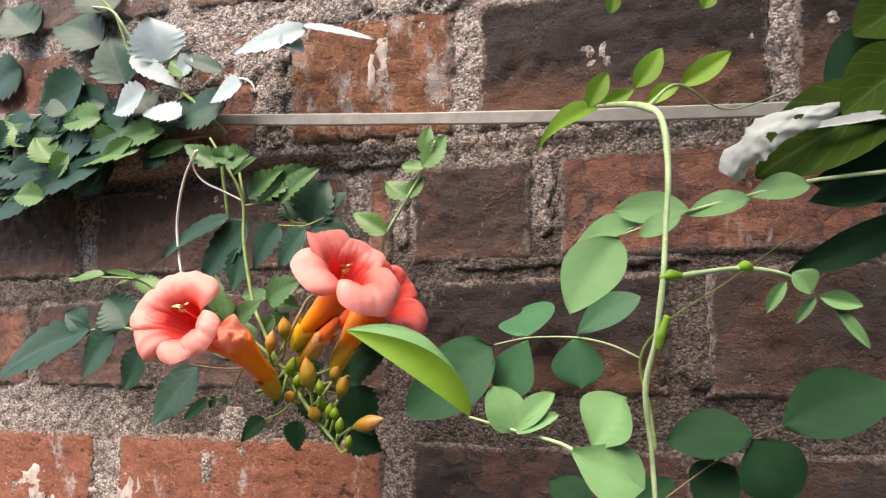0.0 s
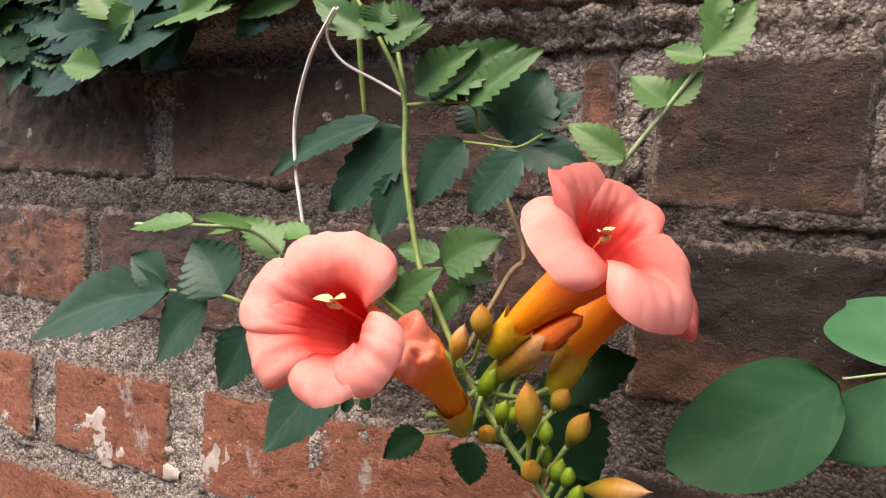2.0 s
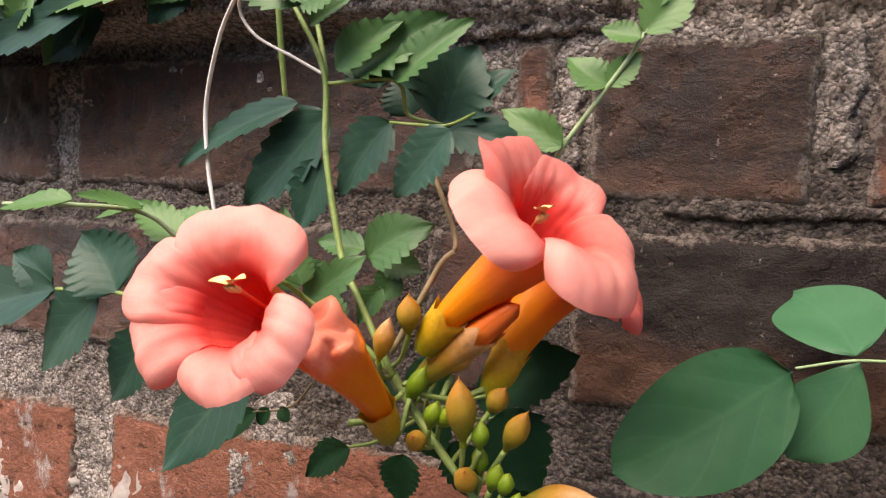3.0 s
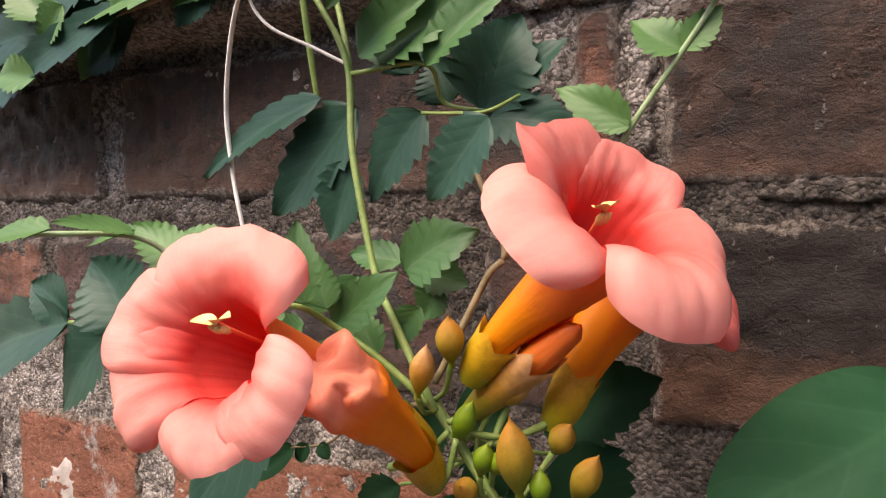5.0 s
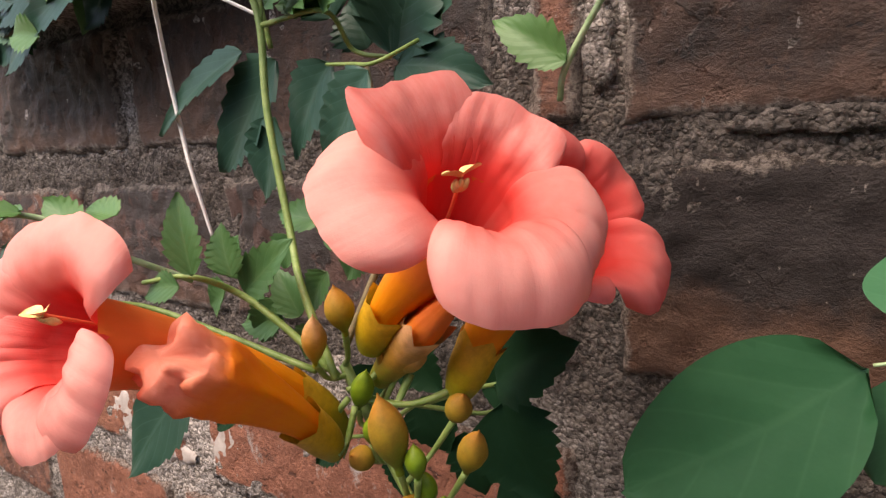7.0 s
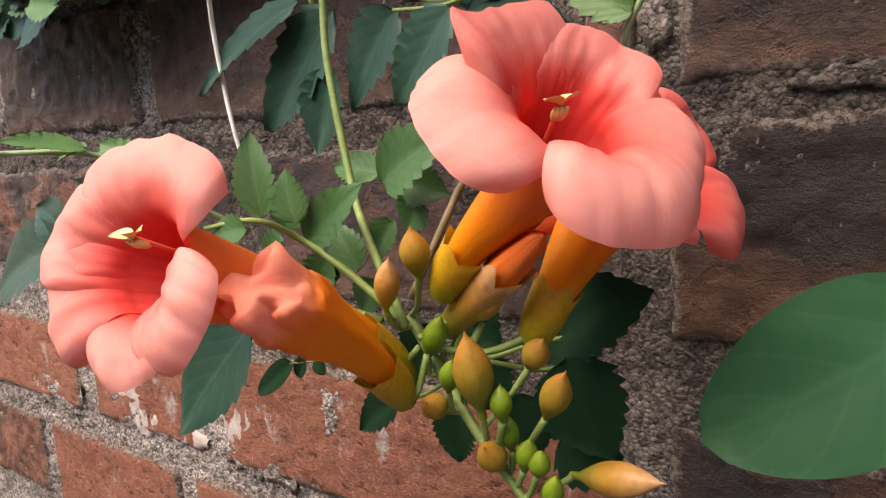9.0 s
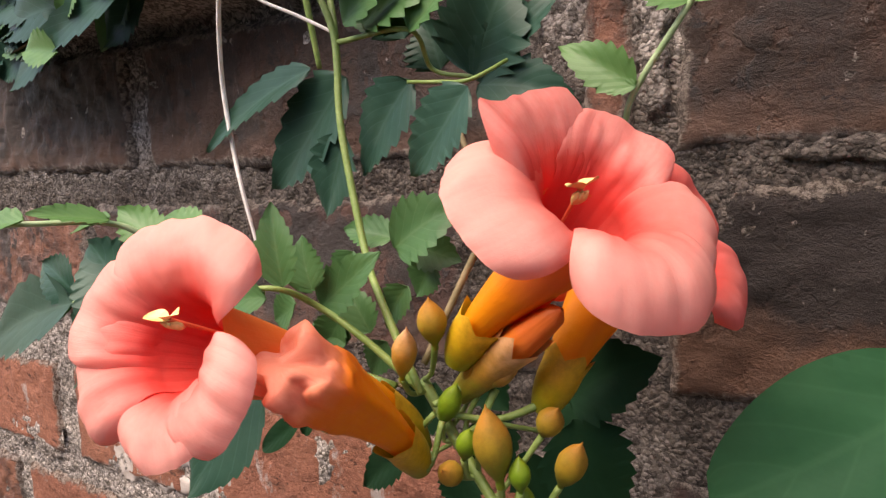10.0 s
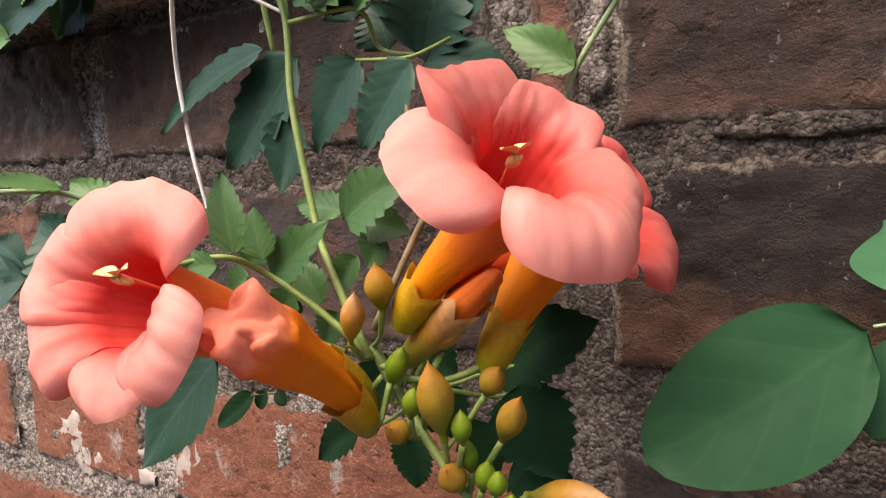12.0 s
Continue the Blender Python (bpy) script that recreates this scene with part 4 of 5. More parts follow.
tube("strand", [(-0.386, 0.430, 1.615), (-0.399, 0.440, 1.605), (-0.393, 0.445, 1.593), (-0.376, 0.452, 1.584), (-0.363, 0.457, 1.577)], [0.0006, 0.0007, 0.0007, 0.0007, 0.0007], M_DRY, tendril)

# ---- pea vine: twining stem ----
pea = thing("twining_pea_vine", "pale green twining stem with lime young leaves", "climbing plant", (-0.026, 0.250, 1.429))
tube("stem", [(-0.069, 0.400, 1.609), (-0.045, 0.320, 1.587), (-0.028, 0.265, 1.570), (-0.021, 0.247, 1.560), (-0.019, 0.242, 1.542), (-0.020, 0.240, 1.523), (-0.021, 0.238, 1.506), (-0.024, 0.240, 1.486), (-0.028, 0.245, 1.469), (-0.027, 0.250, 1.448), (-0.026, 0.250, 1.429)], [0.0011, 0.0013, 0.0014, 0.0012, 0.0010, 0.0009, 0.0009, 0.0009, 0.0009, 0.0008, 0.0008], M_PSTEM, pea, "pale green twining stem", knots=0.25)
tube("branch", [(-0.020, 0.238, 1.506), (0.001, 0.270, 1.510), (0.018, 0.285, 1.508), (0.027, 0.290, 1.501)], [0.0009, 0.0009, 0.0008, 0.0006], M_PSTEM, pea, knots=0.3)
for bulge in ([(-0.022, 0.238, 1.506), (-0.019, 0.239, 1.507), (-0.016, 0.243, 1.507)], [(0.001, 0.271, 1.510), (0.004, 0.272, 1.511), (0.006, 0.275, 1.510)], [(-0.020, 0.239, 1.494), (-0.022, 0.239, 1.488), (-0.023, 0.240, 1.483)]):
    tube("node", bulge, [0.0009, 0.0019, 0.0010], M_LIME, pea, "swollen lime green node", knots=0.4)
tube("tendril", [(-0.028, 0.265, 1.570), (-0.020, 0.330, 1.596), (0.000, 0.400, 1.600), (0.035, 0.480, 1.628)], [0.0008, 0.0006, 0.0005, 0.0005], M_PSTEM, pea)
leaves(pea, [
    ((-0.068, 0.400, 1.609), (-0.121, 0.450, 1.601), 0.017),
    ((-0.071, 0.380, 1.604), (-0.060, 0.380, 1.622), 0.012),
    ((-0.060, 0.360, 1.599), (-0.044, 0.360, 1.605), 0.008),
    ((-0.044, 0.360, 1.605), (-0.030, 0.360, 1.625), 0.012),
    ((-0.022, 0.360, 1.604), (0.002, 0.360, 1.619), 0.012),
    ((-0.035, 0.330, 1.589), (-0.020, 0.330, 1.596), 0.008),
    ((-0.011, 0.400, 1.657), (-0.006, 0.400, 1.666), 0.010),
    ((-0.069, 0.450, 1.682), (-0.067, 0.450, 1.697), 0.010),
], M_LIME, form="oval", facing=(0.2, -1, 0.1), fold=0.3)
leaves(pea, [
    ((0.018, 0.285, 1.506), (0.011, 0.285, 1.494), 0.005),
    ((0.020, 0.285, 1.509), (0.026, 0.285, 1.501), 0.010),
    ((0.029, 0.290, 1.500), (0.043, 0.290, 1.497), 0.007),
    ((0.028, 0.290, 1.500), (0.021, 0.290, 1.490), 0.004),
    ((0.033, 0.290, 1.497), (0.045, 0.290, 1.482), 0.005),
], M_PALE, form="oval", fold=0.5)
leaves(pea, [
    ((-0.078, 0.258, 1.449), (-0.086, 0.258, 1.466), 0.015),
    ((-0.076, 0.256, 1.451), (-0.062, 0.256, 1.465), 0.010),
    ((-0.076, 0.254, 1.450), (-0.060, 0.254, 1.458), 0.006),
], M_PALE, form="round", facing=(-0.1, -0.8, 0.6), fold=0.25)
leaves(pea, [
    ((-0.047, 0.250, 1.447), (-0.037, 0.250, 1.464), 0.023),
    ((-0.053, 0.245, 1.447), (-0.031, 0.245, 1.438), 0.021),
], M_PALE, form="heart", facing=(-0.1, -0.8, 0.6), fold=0.22)


def half_blade(name, inner, outer, material, parent, label=""):
    """One half of a folded leaf, from its midrib to its edge."""
    rows, cols = len(inner), 6
    verts, uvs = [], []
    for back_side in (0, 1):
        for i in range(rows):
            for j in range(cols):
                s = j / (cols - 1)
                q = inner[i].lerp(outer[i], s) + Vector((0, 0.0016 * math.sin(math.pi * s) * math.sin(math.pi * i / (rows - 1)), 0))
                verts.append(q + Vector((0, 0.0003 * back_side, 0)))
                uvs.append((0.5 + 0.5 * s, i / (rows - 1)))
    n = rows * cols
    return mesh_object(name, verts, grid_faces(rows, cols) + grid_faces(rows, cols, False, n, True), material, parent, label, uvs)


# the long leaf folded along its midrib: pale upper half, lower half painted lime for sunlight through it
TIP, FOOT = [Vector(q) for q in [(-0.150, 0.257, 1.486), (-0.097, 0.262, 1.453)]]
UPPER, RIB, LOWER = [Vector(q) - (TIP + FOOT) / 2 for q in [(-0.117, 0.260, 1.485), (-0.111, 0.255, 1.479), (-0.118, 0.256, 1.468)]]


def fold_line(bow, skew):
    return [FOOT.lerp(TIP, t) + bow * math.sin(math.pi * t ** skew) ** 0.85 for t in [i / 28 for i in range(29)]]


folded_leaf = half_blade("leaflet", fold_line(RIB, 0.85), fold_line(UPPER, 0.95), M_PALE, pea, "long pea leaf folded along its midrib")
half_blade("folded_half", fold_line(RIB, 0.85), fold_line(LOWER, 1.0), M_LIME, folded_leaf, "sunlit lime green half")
tube("rachis", [(-0.097, 0.262, 1.453), (-0.078, 0.258, 1.450), (-0.060, 0.252, 1.448), (-0.052, 0.248, 1.446), (-0.050, 0.248, 1.446)], [0.0005, 0.0006, 0.0007, 0.0008, 0.0008], M_PSTEM, pea)

# ---- pea leaf row ----
row_leaf = thing("pea_leaf_row", "light green pea leaf with paired oval leaflets", "climbing plant", (0.079, 0.412, 1.562))
row_stalk = tube("leaf", [(-0.058, 0.405, 1.535), (-0.023, 0.410, 1.547), (0.010, 0.412, 1.555), (0.040, 0.412, 1.561), (0.081, 0.412, 1.564)], [0.0006, 0.0008, 0.0010, 0.0011, 0.0012], M_PSTEM, row_leaf)
leaves(row_stalk, [
    ((-0.046, 0.410, 1.542), (-0.090, 0.425, 1.533), 0.021),
    ((-0.058, 0.400, 1.533), (-0.083, 0.380, 1.492), 0.034),
    ((-0.021, 0.410, 1.548), (-0.063, 0.410, 1.551), 0.021),
    ((-0.025, 0.400, 1.543), (-0.048, 0.400, 1.535), 0.016),
    ((0.010, 0.410, 1.553), (-0.023, 0.410, 1.547), 0.019),
    ((0.039, 0.410, 1.558), (0.009, 0.410, 1.555), 0.017),
], M_PALE, form="oval", facing=(0.0, -0.85, 0.5))
# end leaflet of the same leaf, its shade given by the darker green
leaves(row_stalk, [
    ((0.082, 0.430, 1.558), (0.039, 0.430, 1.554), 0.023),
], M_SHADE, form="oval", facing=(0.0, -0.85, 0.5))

# ---- pea leaf lying near the wall ----
wall_leaf = thing("pea_leaf", "green pea leaf with rounded leaflets beside the wall", "climbing plant", (-0.048, 0.470, 1.402))
wall_stalk = tube("leaf", [(-0.159, 0.481, 1.466), (-0.135, 0.488, 1.471), (-0.101, 0.485, 1.472), (-0.077, 0.480, 1.468), (-0.057, 0.475, 1.460)], [0.0005, 0.0006, 0.0007, 0.0007, 0.0007], M_PSTEM, wall_leaf)
tube("stem", [(0.031, 0.440, 1.534), (-0.002, 0.460, 1.510), (-0.040, 0.470, 1.484), (-0.057, 0.475, 1.460), (-0.052, 0.475, 1.429), (-0.048, 0.470, 1.402)], [0.0004, 0.0004, 0.0006, 0.0010, 0.0012, 0.0012], M_STEM, wall_leaf)
leaves(wall_stalk, [
    ((-0.101, 0.485, 1.474), (-0.058, 0.485, 1.501), 0.023),
    ((-0.100, 0.485, 1.474), (-0.098, 0.485, 1.437), 0.035),
    ((-0.136, 0.490, 1.470), (-0.158, 0.490, 1.427), 0.033),
], M_PEA_SHEEN, form="pea", facing=(0.05, -1, 0.25), fold=0.1)
leaves(wall_stalk, [
    ((-0.137, 0.4925, 1.4714), (-0.158, 0.545, 1.4925), 0.044),
], M_PEA_SHEEN, form="oval", facing=(0.05, -1, 0.25), fold=0.1)
leaves(wall_stalk, [
    ((-0.160, 0.481, 1.465), (-0.224, 0.466, 1.417), 0.049),
], M_PEA, form="round", facing=(0.05, -1, 0.25), fold=0.06)

# ---- pea leaves, coloured darker for the shade over them ----
deep = thing("shaded_pea_leaves", "deep green rounded pea leaves in shade", "climbing plant", (-0.036, 0.400, 1.393))
deep_stalk = tube("leaf", [(0.021, 0.383, 1.438), (0.008, 0.400, 1.428), (-0.016, 0.410, 1.408), (-0.036, 0.400, 1.393)], [0.0003, 0.0004, 0.0004, 0.0004], M_BARK, deep)
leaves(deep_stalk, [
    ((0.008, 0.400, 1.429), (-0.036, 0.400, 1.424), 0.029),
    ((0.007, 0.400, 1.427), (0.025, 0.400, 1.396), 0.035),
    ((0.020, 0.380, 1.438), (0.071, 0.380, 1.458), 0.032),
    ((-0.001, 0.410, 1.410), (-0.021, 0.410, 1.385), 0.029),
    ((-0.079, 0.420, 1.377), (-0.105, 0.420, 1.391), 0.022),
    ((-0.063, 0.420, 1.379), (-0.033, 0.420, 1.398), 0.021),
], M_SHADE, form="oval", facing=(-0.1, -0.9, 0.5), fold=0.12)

# ---- broad leaves with a white back ----
broad = thing("broad_leaf_plant", "broad green leaves with curled white underside", "climbing plant", (0.10, 0.45, 1.54))
leaves(broad, [
    ((0.094, 0.420, 1.608), (0.012, 0.420, 1.569), 0.052),
    ((0.094, 0.415, 1.624), (0.055, 0.415, 1.596), 0.039),
    ((0.098, 0.420, 1.658), (0.062, 0.420, 1.639), 0.036),
], M_OLIVE, form="oval", facing=(0.0, -0.9, 0.3), name="leaf")
# the curled white blade, ragged and holed
line = smooth_path([(-0.001, 0.405, 1.565), (0.006, 0.400, 1.575), (0.015, 0.398, 1.582), (0.029, 0.400, 1.591), (0.044, 0.410, 1.597), (0.056, 0.420, 1.603)], 16)
rows, cols = len(line), 25
verts, uvs = [], []
for i, q in enumerate(line):
    t = i / (rows - 1)
    along = (line[min(i + 1, rows - 1)] - line[max(i - 1, 0)]).normalized()
    across = along.cross(Vector((0, -1, 0.3))).normalized()
    half = 0.0095 * math.sin(math.pi * (0.06 + 0.90 * t) ** 0.8) ** 0.6
    for j in range(cols):
        s = 2 * j / (cols - 1) - 1
        ragged = half * (1 + 0.42 * noise.noise(Vector((t * 7, s * 1.6, 3))) + 0.16 * noise.noise(Vector((t * 22, s * 2, 7))))
        curl = 0.005 * (abs(s) ** 2.2) + 0.0022 * noise.noise(Vector((t * 9, s * 2, 1)))
        verts.append(q + across * ragged * s + Vector((0, 1, 0)) * curl)
        uvs.append(((s + 1) / 2, t))
faces = [f for f in grid_faces(rows, cols) if not any((uvs[f[0]][1] - a) ** 2 * 9 + (uvs[f[0]][0] - b) ** 2 * 0.5 < c for a, b, c in ((0.46, 0.60, 0.011), (0.66, 0.42, 0.008)))]
leaves(broad, [
    ((0.086, 0.410, 1.591), (0.030, 0.410, 1.591), 0.008),
], M_WHITE, form="vine", facing=(0.0, -0.8, 0.6), fold=0.5, name="curled_leaf")
white = mesh_object("curled_leaf", verts, faces, M_WHITE, broad, "curled ragged white leaf with holes", uvs)
# leaves at the +x edge, with the shade there in their colour
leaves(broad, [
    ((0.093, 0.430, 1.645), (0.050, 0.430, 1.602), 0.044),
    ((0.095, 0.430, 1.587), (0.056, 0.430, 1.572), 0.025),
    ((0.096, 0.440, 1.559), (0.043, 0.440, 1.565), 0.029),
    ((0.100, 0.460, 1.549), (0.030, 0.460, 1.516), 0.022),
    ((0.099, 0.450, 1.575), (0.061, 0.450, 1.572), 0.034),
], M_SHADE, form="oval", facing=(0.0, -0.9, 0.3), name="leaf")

# unseen foliage added to this plant, overhead and beside, to shade the +x side
rng = random.Random(11)
for k in range(130):
    if k % 2:
        x, y, z = rng.uniform(-0.16, 0.46), rng.uniform(0.14, 0.40), rng.uniform(1.82, 2.24)
    else:
        x, y, z = rng.uniform(0.20, 0.52), rng.uniform(0.16, 0.50), rng.uniform(1.25, 1.95)
    d = Vector((rng.uniform(-0.6, 1), rng.uniform(-0.6, 0.2), rng.uniform(-0.6, 0.3))).normalized() * rng.uniform(0.06, 0.11)
    leaflet((x, y, z), Vector((x, y, z)) + d, 0.060, M_PEA, broad, "leaf", (0.1, -0.3, 1), "oval", seed=k)
tube("stem", [(0.16, 0.50, 1.30), (0.14, 0.48, 1.55), (0.20, 0.40, 1.80), (0.30, 0.28, 1.95)], [0.005, 0.0045, 0.004, 0.003], M_STEM, broad, "unseen stem of the added foliage")


# ---- grey strip along the wall ----
strip = thing("grey_strip", "dull grey flat strip stretched along the brick wall", "strip", (-0.427, 0.527, 1.666))
STRIP = [(-1.60, 0.534, 1.790), (-0.812, 0.529, 1.706), (-0.427, 0.527, 1.666), (-0.161, 0.527, 1.642), (0.040, 0.527, 1.628), (0.80, 0.527, 1.580)]
line = smooth_path(STRIP, 10)
verts = []
for i, q in enumerate(line):
    h = 0.0052 + 0.0002 * math.sin(i * 0.9)
    for dy, dz in ((-0.0008, -h), (-0.0014, -h * 0.8), (-0.0014, h * 0.8), (-0.0008, h), (0.0008, h), (0.0008, -h)):
        verts.append(q + Vector((0, dy, dz)))
mesh_object("band", verts, grid_faces(len(line), 6, True) + [(5, 4, 3, 2, 1, 0), tuple(len(verts) - 6 + k for k in range(6))], M_STRIP, strip, "", None, False)
for x, z in ((-1.2, 1.747), (0.45, 1.602)):
    tube("nail", [(x, 0.524, z), (x, 0.545, z), (x, 0.575, z)], [0.0035, 0.0016, 0.0016], M_BARK, strip, "rusty nail", 8, 3)

# ---- ground ----
ground = mesh_object("ground", [(-200, -300, 0), (200, -300, 0), (200, 300, 0), (-200, 300, 0)], [(0, 1, 2, 3)], M_EARTH, None, "bare earth ground")
tagged(ground, "bare brown earth ground below the wall", "ground", kind="structure")

# ---- unseen wall added behind the camera, keeps out light from the low sky ----
verts = [(x, y, z) for z in (0.0, 2.6) for x, y in ((-6.0, -2.4), (6.0, -2.4), (6.0, -2.2), (-6.0, -2.2))]
rear = mesh_object("wall_rear", verts, [(0, 1, 5, 4), (1, 2, 6, 5), (2, 3, 7, 6), (3, 0, 4, 7), (4, 5, 6, 7), (3, 2, 1, 0)], M_REAR, None, "", None, False)
tagged(rear, "unseen plain wall added to block low sky", "wall", kind="structure")

# ---- brick wall ----
wall = thing("wall_brick", "old weathered brick wall with rough grey mortar", "wall", (-0.4, WALL, 0), kind="structure")


def proud(x, z):
    """How far the upper courses stand out over the lower ones, less so towards +x."""
    k = min(1.0, max(0.0, (z - 1.624) / 0.010))
    s = min(1.0, max(0.0, (x + 0.55) / 0.35))
    return (0.029 - 0.025 * s) * k * k * (3 - 2 * k)


def mortar_sheet(x0, x1, z0, z1, step):
    nx, nz = int((x1 - x0) / step) + 1, int((z1 - z0) / step) + 1
    verts = []
    for i in range(nz):
        z = z0 + (z1 - z0) * i / (nz - 1)
        for j in range(nx):
            x = x0 + (x1 - x0) * j / (nx - 1)
            v = Vector((x, 0, z))
            calm = 1 - 0.6 * min(1.0, max(0.0, (x + 0.36) / 0.06)) * min(1.0, max(0.0, (1.56 - z) / 0.04))
            d = 0.0024 * noise.noise(v * 34) + 0.0028 * noise.noise(v * 95) + 0.0020 * noise.noise(v * 190)
            raked = 0.009 * min(1.0, max(0.0, (-0.26 - x) / 0.10)) * math.exp(-((z - 1.6175) / 0.0085) ** 4)
            verts.append((x, WALL + 0.0016 - proud(x, z) + d * calm + raked, z))
    return verts, grid_faces(nz, nx)


verts, faces = mortar_sheet(-1.15, 0.45, 1.05, 1.98, 0.0027)
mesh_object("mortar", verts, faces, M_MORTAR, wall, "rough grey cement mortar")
core = [(-3.0, WALL + 0.012), (2.0, WALL + 0.012), (2.0, WALL + 0.23), (-3.0, WALL + 0.23)]
verts = [(x, y, z) for z in (0.0, 2.5) for x, y in core]
mesh_object("wall_core", verts, [(0, 1, 5, 4), (1, 2, 6, 5), (2, 3, 7, 6), (3, 0, 4, 7), (4, 5, 6, 7), (3, 2, 1, 0)], M_MORTAR, wall, "", None, False)


def brick(x0, x1, lo, hi, material, seed=0, rugged=1.0):
    """A hand made brick with worn edges; lo and hi are its bed heights at both ends."""
    nx, nz = max(6, int((x1 - x0) / 0.0036)), 28
    verts, uvs = [], []
    edge = 0.007
    for i in range(nz + 1):
        for j in range(nx + 1):
            u, w = j / nx, i / nz
            x = x0 + (x1 - x0) * u
            z = (lo[0] + (lo[1] - lo[0]) * u) * (1 - w) + (hi[0] + (hi[1] - hi[0]) * u) * w
            p = Vector((x, seed * 3.7, z))
            rim = min(1.0, min(u * (x1 - x0), (1 - u) * (x1 - x0), w * (hi[0] - lo[0]), (1 - w) * (hi[0] - lo[0])) / edge)
            wob = 0.0030 if rim < 0.2 else 0.0
            x += wob * noise.noise(p * 60)
            z += wob * noise.noise(p * 60 + Vector((9, 9, 9)))
            y = WALL - proud(x, z + 0.004) - 0.0022 + 0.0050 * (1 - rim) ** 2 + rugged * (0.0034 * noise.noise(p * 28) + 0.0026 * noise.noise(p * 85) + 0.0014 * noise.noise(p * 180))
            verts.append((x, y, z))
            inset = min(u * (x1 - x0), (1 - u) * (x1 - x0), w * (hi[0] - lo[0]), (1 - w) * (hi[0] - lo[0]))
            uvs.append((max(0.0, 1 - inset / 0.016), w))
    n = len(verts)
    faces = grid_faces(nz + 1, nx + 1)
    ring = [j for j in range(nx + 1)] + [i * (nx + 1) + nx for i in range(1, nz + 1)] + [nz * (nx + 1) + j for j in range(nx - 1, -1, -1)] + [i * (nx + 1) for i in range(nz - 1, 0, -1)]
    for k in ring:
        x, y, z = verts[k]
        verts.append((x, WALL + 0.012, z))
        uvs.append((1.0, 0.0))
    m = len(ring)
    faces += [(ring[k], n + k, n + (k + 1) % m, ring[(k + 1) % m]) for k in range(m)]
    mesh_object("brick", verts, faces, material, wall, "", uvs)


def course(lo, hi, spans):
    """Bricks of one course; lo and hi are the bed heights at x = -0.8 and x = 0."""
    def at(line2, x):
        return line2[0] + (line2[1] - line2[0]) * (x + 0.8) / 0.8
    for k, (x0, x1, m) in enumerate(spans):
        brick(x0, x1, (at(lo, x0), at(lo, x1)), (at(hi, x0), at(hi, x1)), m, k + lo[0] * 10, 0.5 if m is M_RED else 1.0)


course((1.792, 1.772), (1.885, 1.868), [(-0.98, -0.76, M_BROWN), (-0.74, -0.52, M_BROWN), (-0.50, -0.285, M_RUST), (-0.265, -0.04, M_SOOT), (-0.02, 0.2, M_SOOT)])
course((1.640, 1.638), (1.770, 1.745), [(-1.1, -0.89, M_RUST), (-0.875, -0.655, M_RUST), (-0.635, -0.415, M_RUST), (-0.380, -0.217, M_ORANGE), (-0.197, 0.03, M_SOOT), (0.045, 0.27, M_SOOT)])
# umber at the +x end of these three courses paints in the foliage's shade
course((1.519, 1.532), (1.612, 1.616), [(-1.1, -0.90, M_UMBER), (-0.885, -0.662, M_UMBER), (-0.640, -0.325, M_UMBER), (-0.305, -0.280, M_RUST), (-0.262, -0.152, M_UMBER), (-0.130, 0.10, M_RUST), (0.115, 0.34, M_UMBER)])
course((1.398, 1.425), (1.490, 1.523), [(-0.96, -0.738, M_RUST), (-0.724, -0.560, M_BROWN), (-0.545, -0.370, M_BROWN), (-0.352, -0.284, M_BROWN), (-0.264, -0.045, M_SOOT), (-0.020, 0.2, M_UMBER)])
course((1.262, 1.285), (1.350, 1.388), [(-1.0, -0.812, M_RED), (-0.785, -0.632, M_RED), (-0.598, -0.287, M_RED), (-0.262, -0.030, M_BROWN), (-0.010, 0.2, M_UMBER)])
course((1.150, 1.165), (1.240, 1.262), [(-1.08, -0.905, M_RUST), (-0.885, -0.665, M_RED), (-0.645, -0.42, M_RED), (-0.405, -0.18, M_RED), (-0.165, 0.06, M_BROWN)])

# plain courses beyond the seen stretch
verts, faces = [], []
rng = random.Random(4)
for row in range(24):
    z0 = 0.01 + row * 0.1045
    shift = 0.12 * (row % 2)
    for k in range(-13, 9):
        x0 = k * 0.24 + shift
        x1, z1 = x0 + 0.225, z0 + 0.09
        near = x1 > -1.12 and x0 < 0.30 and z1 > 1.14 and z0 < 1.89
        if near or x0 < -2.99 or x1 > 1.99:
            continue
        y = WALL - 0.003 - proud(x0, z0) + rng.uniform(-0.003, 0.003)
        b = len(verts)
        e = 0.005
        verts += [(x0, WALL + 0.012, z0), (x1, WALL + 0.012, z0), (x1, WALL + 0.012, z1), (x0, WALL + 0.012, z1),
                  (x0, y + e, z0), (x1, y + e, z0), (x1, y + e, z1), (x0, y + e, z1), (x0 + e, y, z0 + e), (x1 - e, y, z0 + e), (x1 - e, y, z1 - e), (x0 + e, y, z1 - e)]
        for a in (0, 4):
            faces += [(b + a + i, b + a + (i + 1) % 4, b + a + 4 + (i + 1) % 4, b + a + 4 + i) for i in range(4)]
        faces.append((b + 8, b + 9, b + 10, b + 11))
tagged(mesh_object("plain_bricks", verts, faces, M_BROWN, wall, "brown bricks of the outer wall", None, False), kind="stuff")


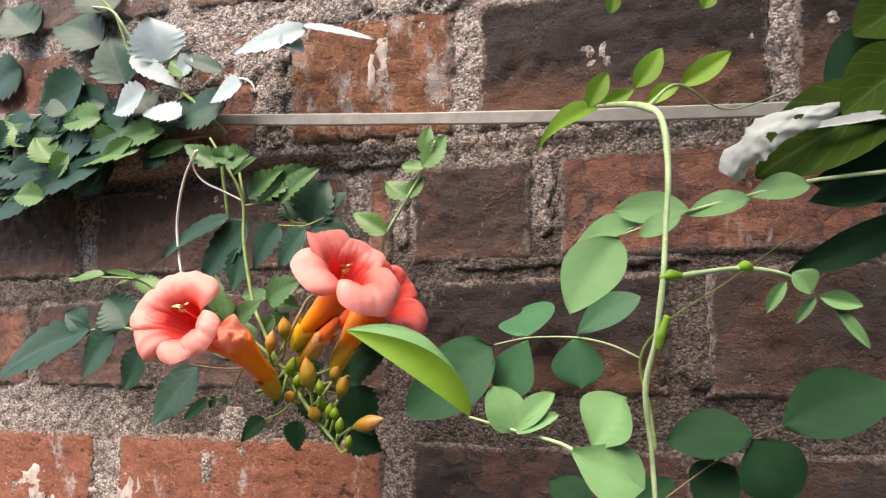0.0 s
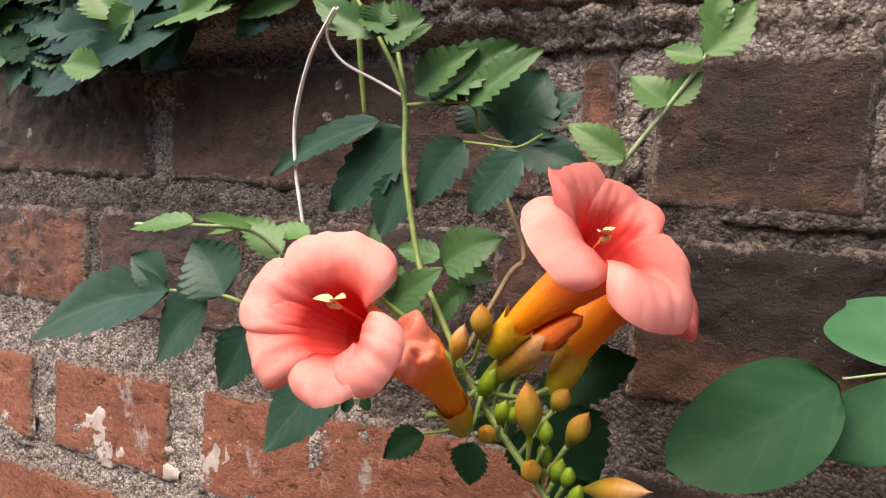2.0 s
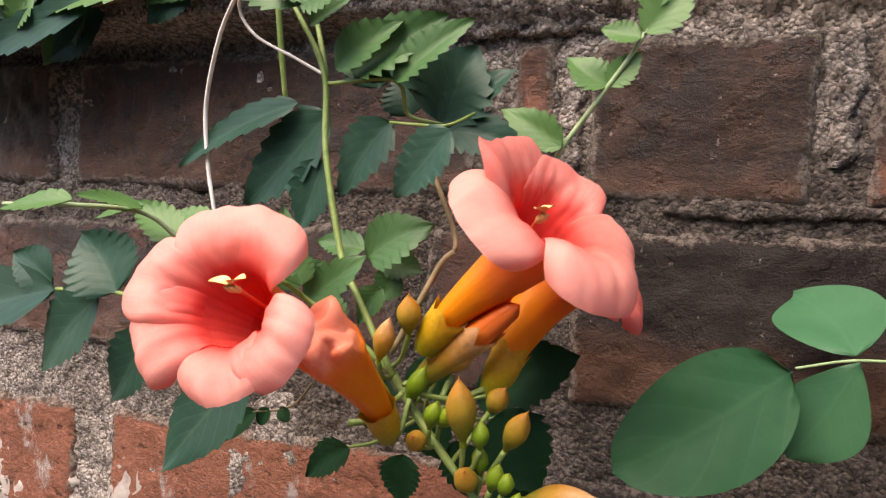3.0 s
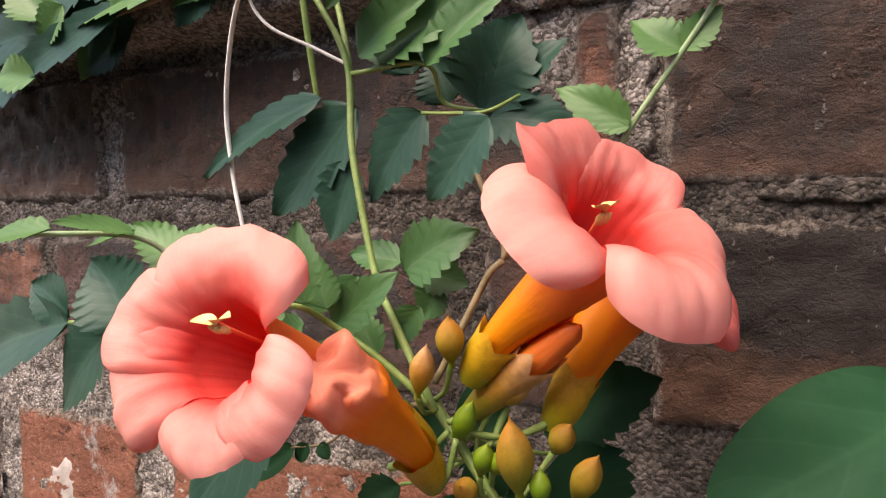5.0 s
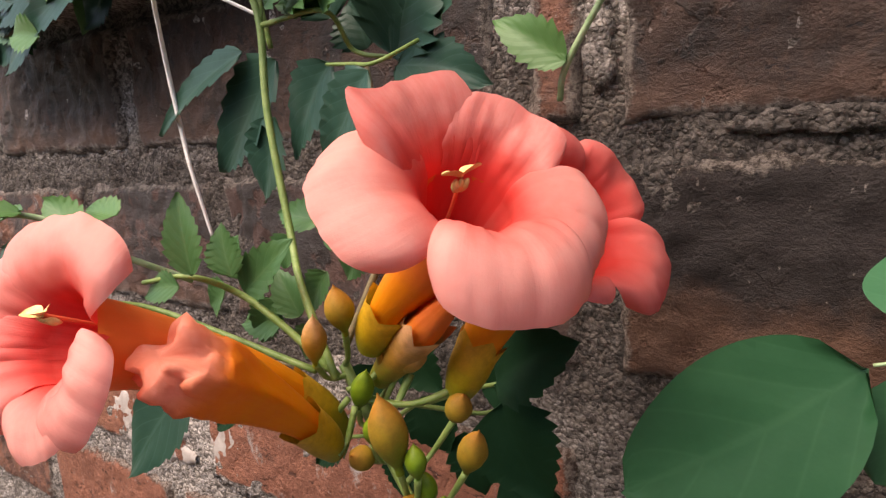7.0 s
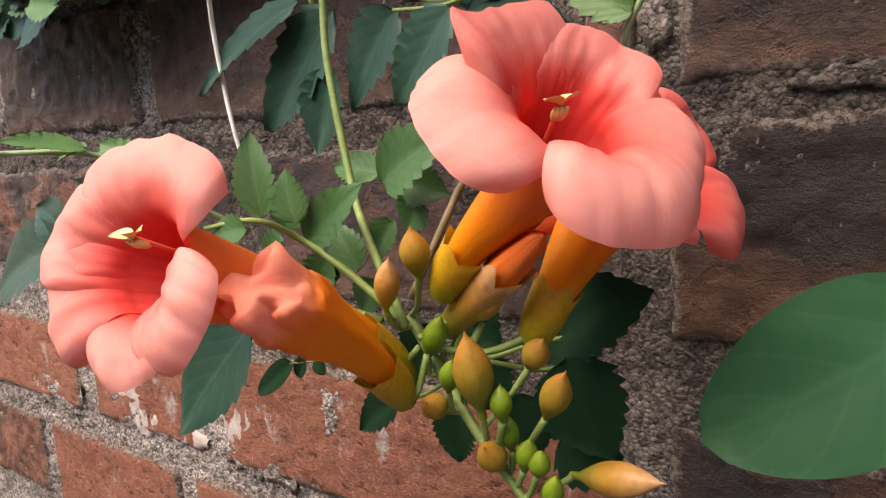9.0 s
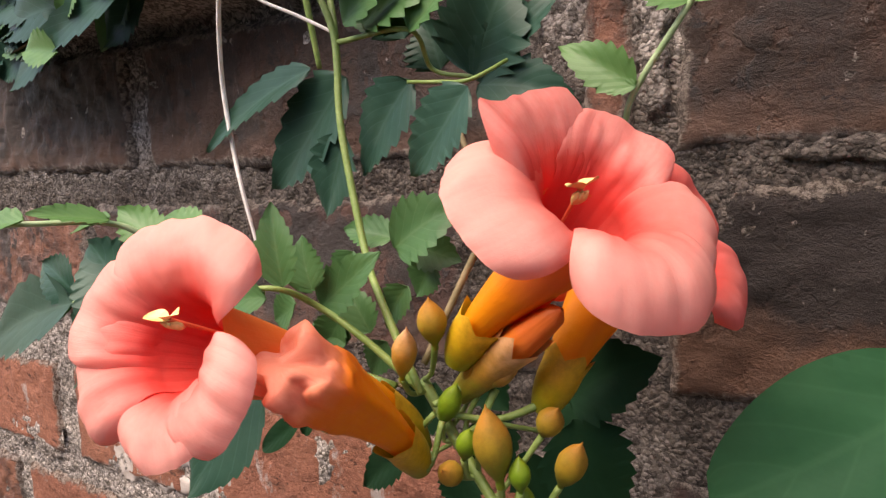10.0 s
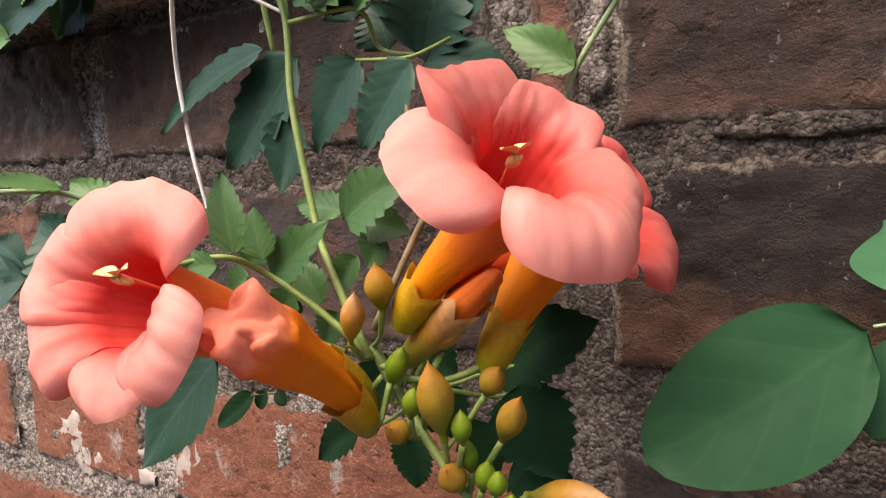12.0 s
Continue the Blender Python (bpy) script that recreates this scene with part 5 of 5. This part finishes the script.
def smear(x, z, w, h, material, seed, thick=0.0016, name="plaster_smear", rag=1.0):
    """A ragged lump of plaster or a spalled face on the bricks."""
    nx, nz = max(8, int(w / 0.0035)), max(8, int(h / 0.0035))
    verts = []
    for i in range(nz + 1):
        for j in range(nx + 1):
            u, v = 2 * j / nx - 1, 2 * i / nz - 1
            p = Vector((x + u * w / 2, seed * 1.7, z + v * h / 2))
            edge = 0.75 - (abs(u) ** 2 + abs(v) ** 2) + 1.1 * noise.noise(p * 60 * rag) + 0.9 * rag * noise.noise(p * 150)
            lift = (thick * min(1.0, edge * 0.9) if edge > 0 else 0.03 * edge) + 0.0012 * noise.noise(p * 200)
            verts.append((p.x, WALL - proud(p.x, p.z) - 0.0022 - lift + 0.001, p.z))
    mesh_object(name, verts, grid_faces(nz + 1, nx + 1), material, wall)


for k, (x, z, w, h) in enumerate(((-0.271, 1.567, 0.016, 0.07), (-0.235, 1.503, 0.040, 0.026), (-0.185, 1.528, 0.090, 0.011), (-0.140, 1.585, 0.016, 0.070),
                                  (-0.283, 1.720, 0.012, 0.090), (-0.480, 1.335, 0.028, 0.045), (-0.730, 1.280, 0.090, 0.030), (-0.560, 1.275, 0.080, 0.028),
                                  (-0.450, 1.752, 0.12, 0.07), (-0.400, 1.700, 0.030, 0.12), (-0.055, 1.470, 0.018, 0.08), (0.000, 1.440, 0.08, 0.035),
                                  (-0.86, 1.270, 0.10, 0.04), (-0.300, 1.625, 0.10, 0.016), (-0.105, 1.529, 0.150, 0.010))):
    smear(x, z, w, h, M_GREY if x > -0.29 else M_CHALK, k)
for k, (x, z, w, h) in enumerate(((-0.452, 1.364, 0.042, 0.060), (-0.648, 1.287, 0.060, 0.036), (-0.728, 1.292, 0.085, 0.056), (-0.577, 1.298, 0.040, 0.055), (-0.700, 1.276, 0.160, 0.026), (-0.282, 1.728, 0.030, 0.040))):
    smear(x, z, w, h, M_CHALK if k == 0 else M_PLASTER, 60 + k, 0.0012, rag=0.5)
smear(-0.470, 1.735, 0.170, 0.085, M_CHALK, 40, 0.005)
smear(-0.400, 1.700, 0.040, 0.130, M_CHALK, 41, 0.004)
smear(-0.300, 1.768, 0.200, 0.050, M_CHALK, 42, 0.003)
smear(-0.500, 1.690, 0.090, 0.090, M_CHALK, 43, 0.003)
smear(-0.285, 1.725, 0.014, 0.085, M_PLASTER, 44, 0.003)
smear(-0.296, 1.700, 0.008, 0.070, M_PLASTER, 45, 0.002)
smear(-0.240, 1.503, 0.036, 0.030, M_GREY, 46, 0.0025)
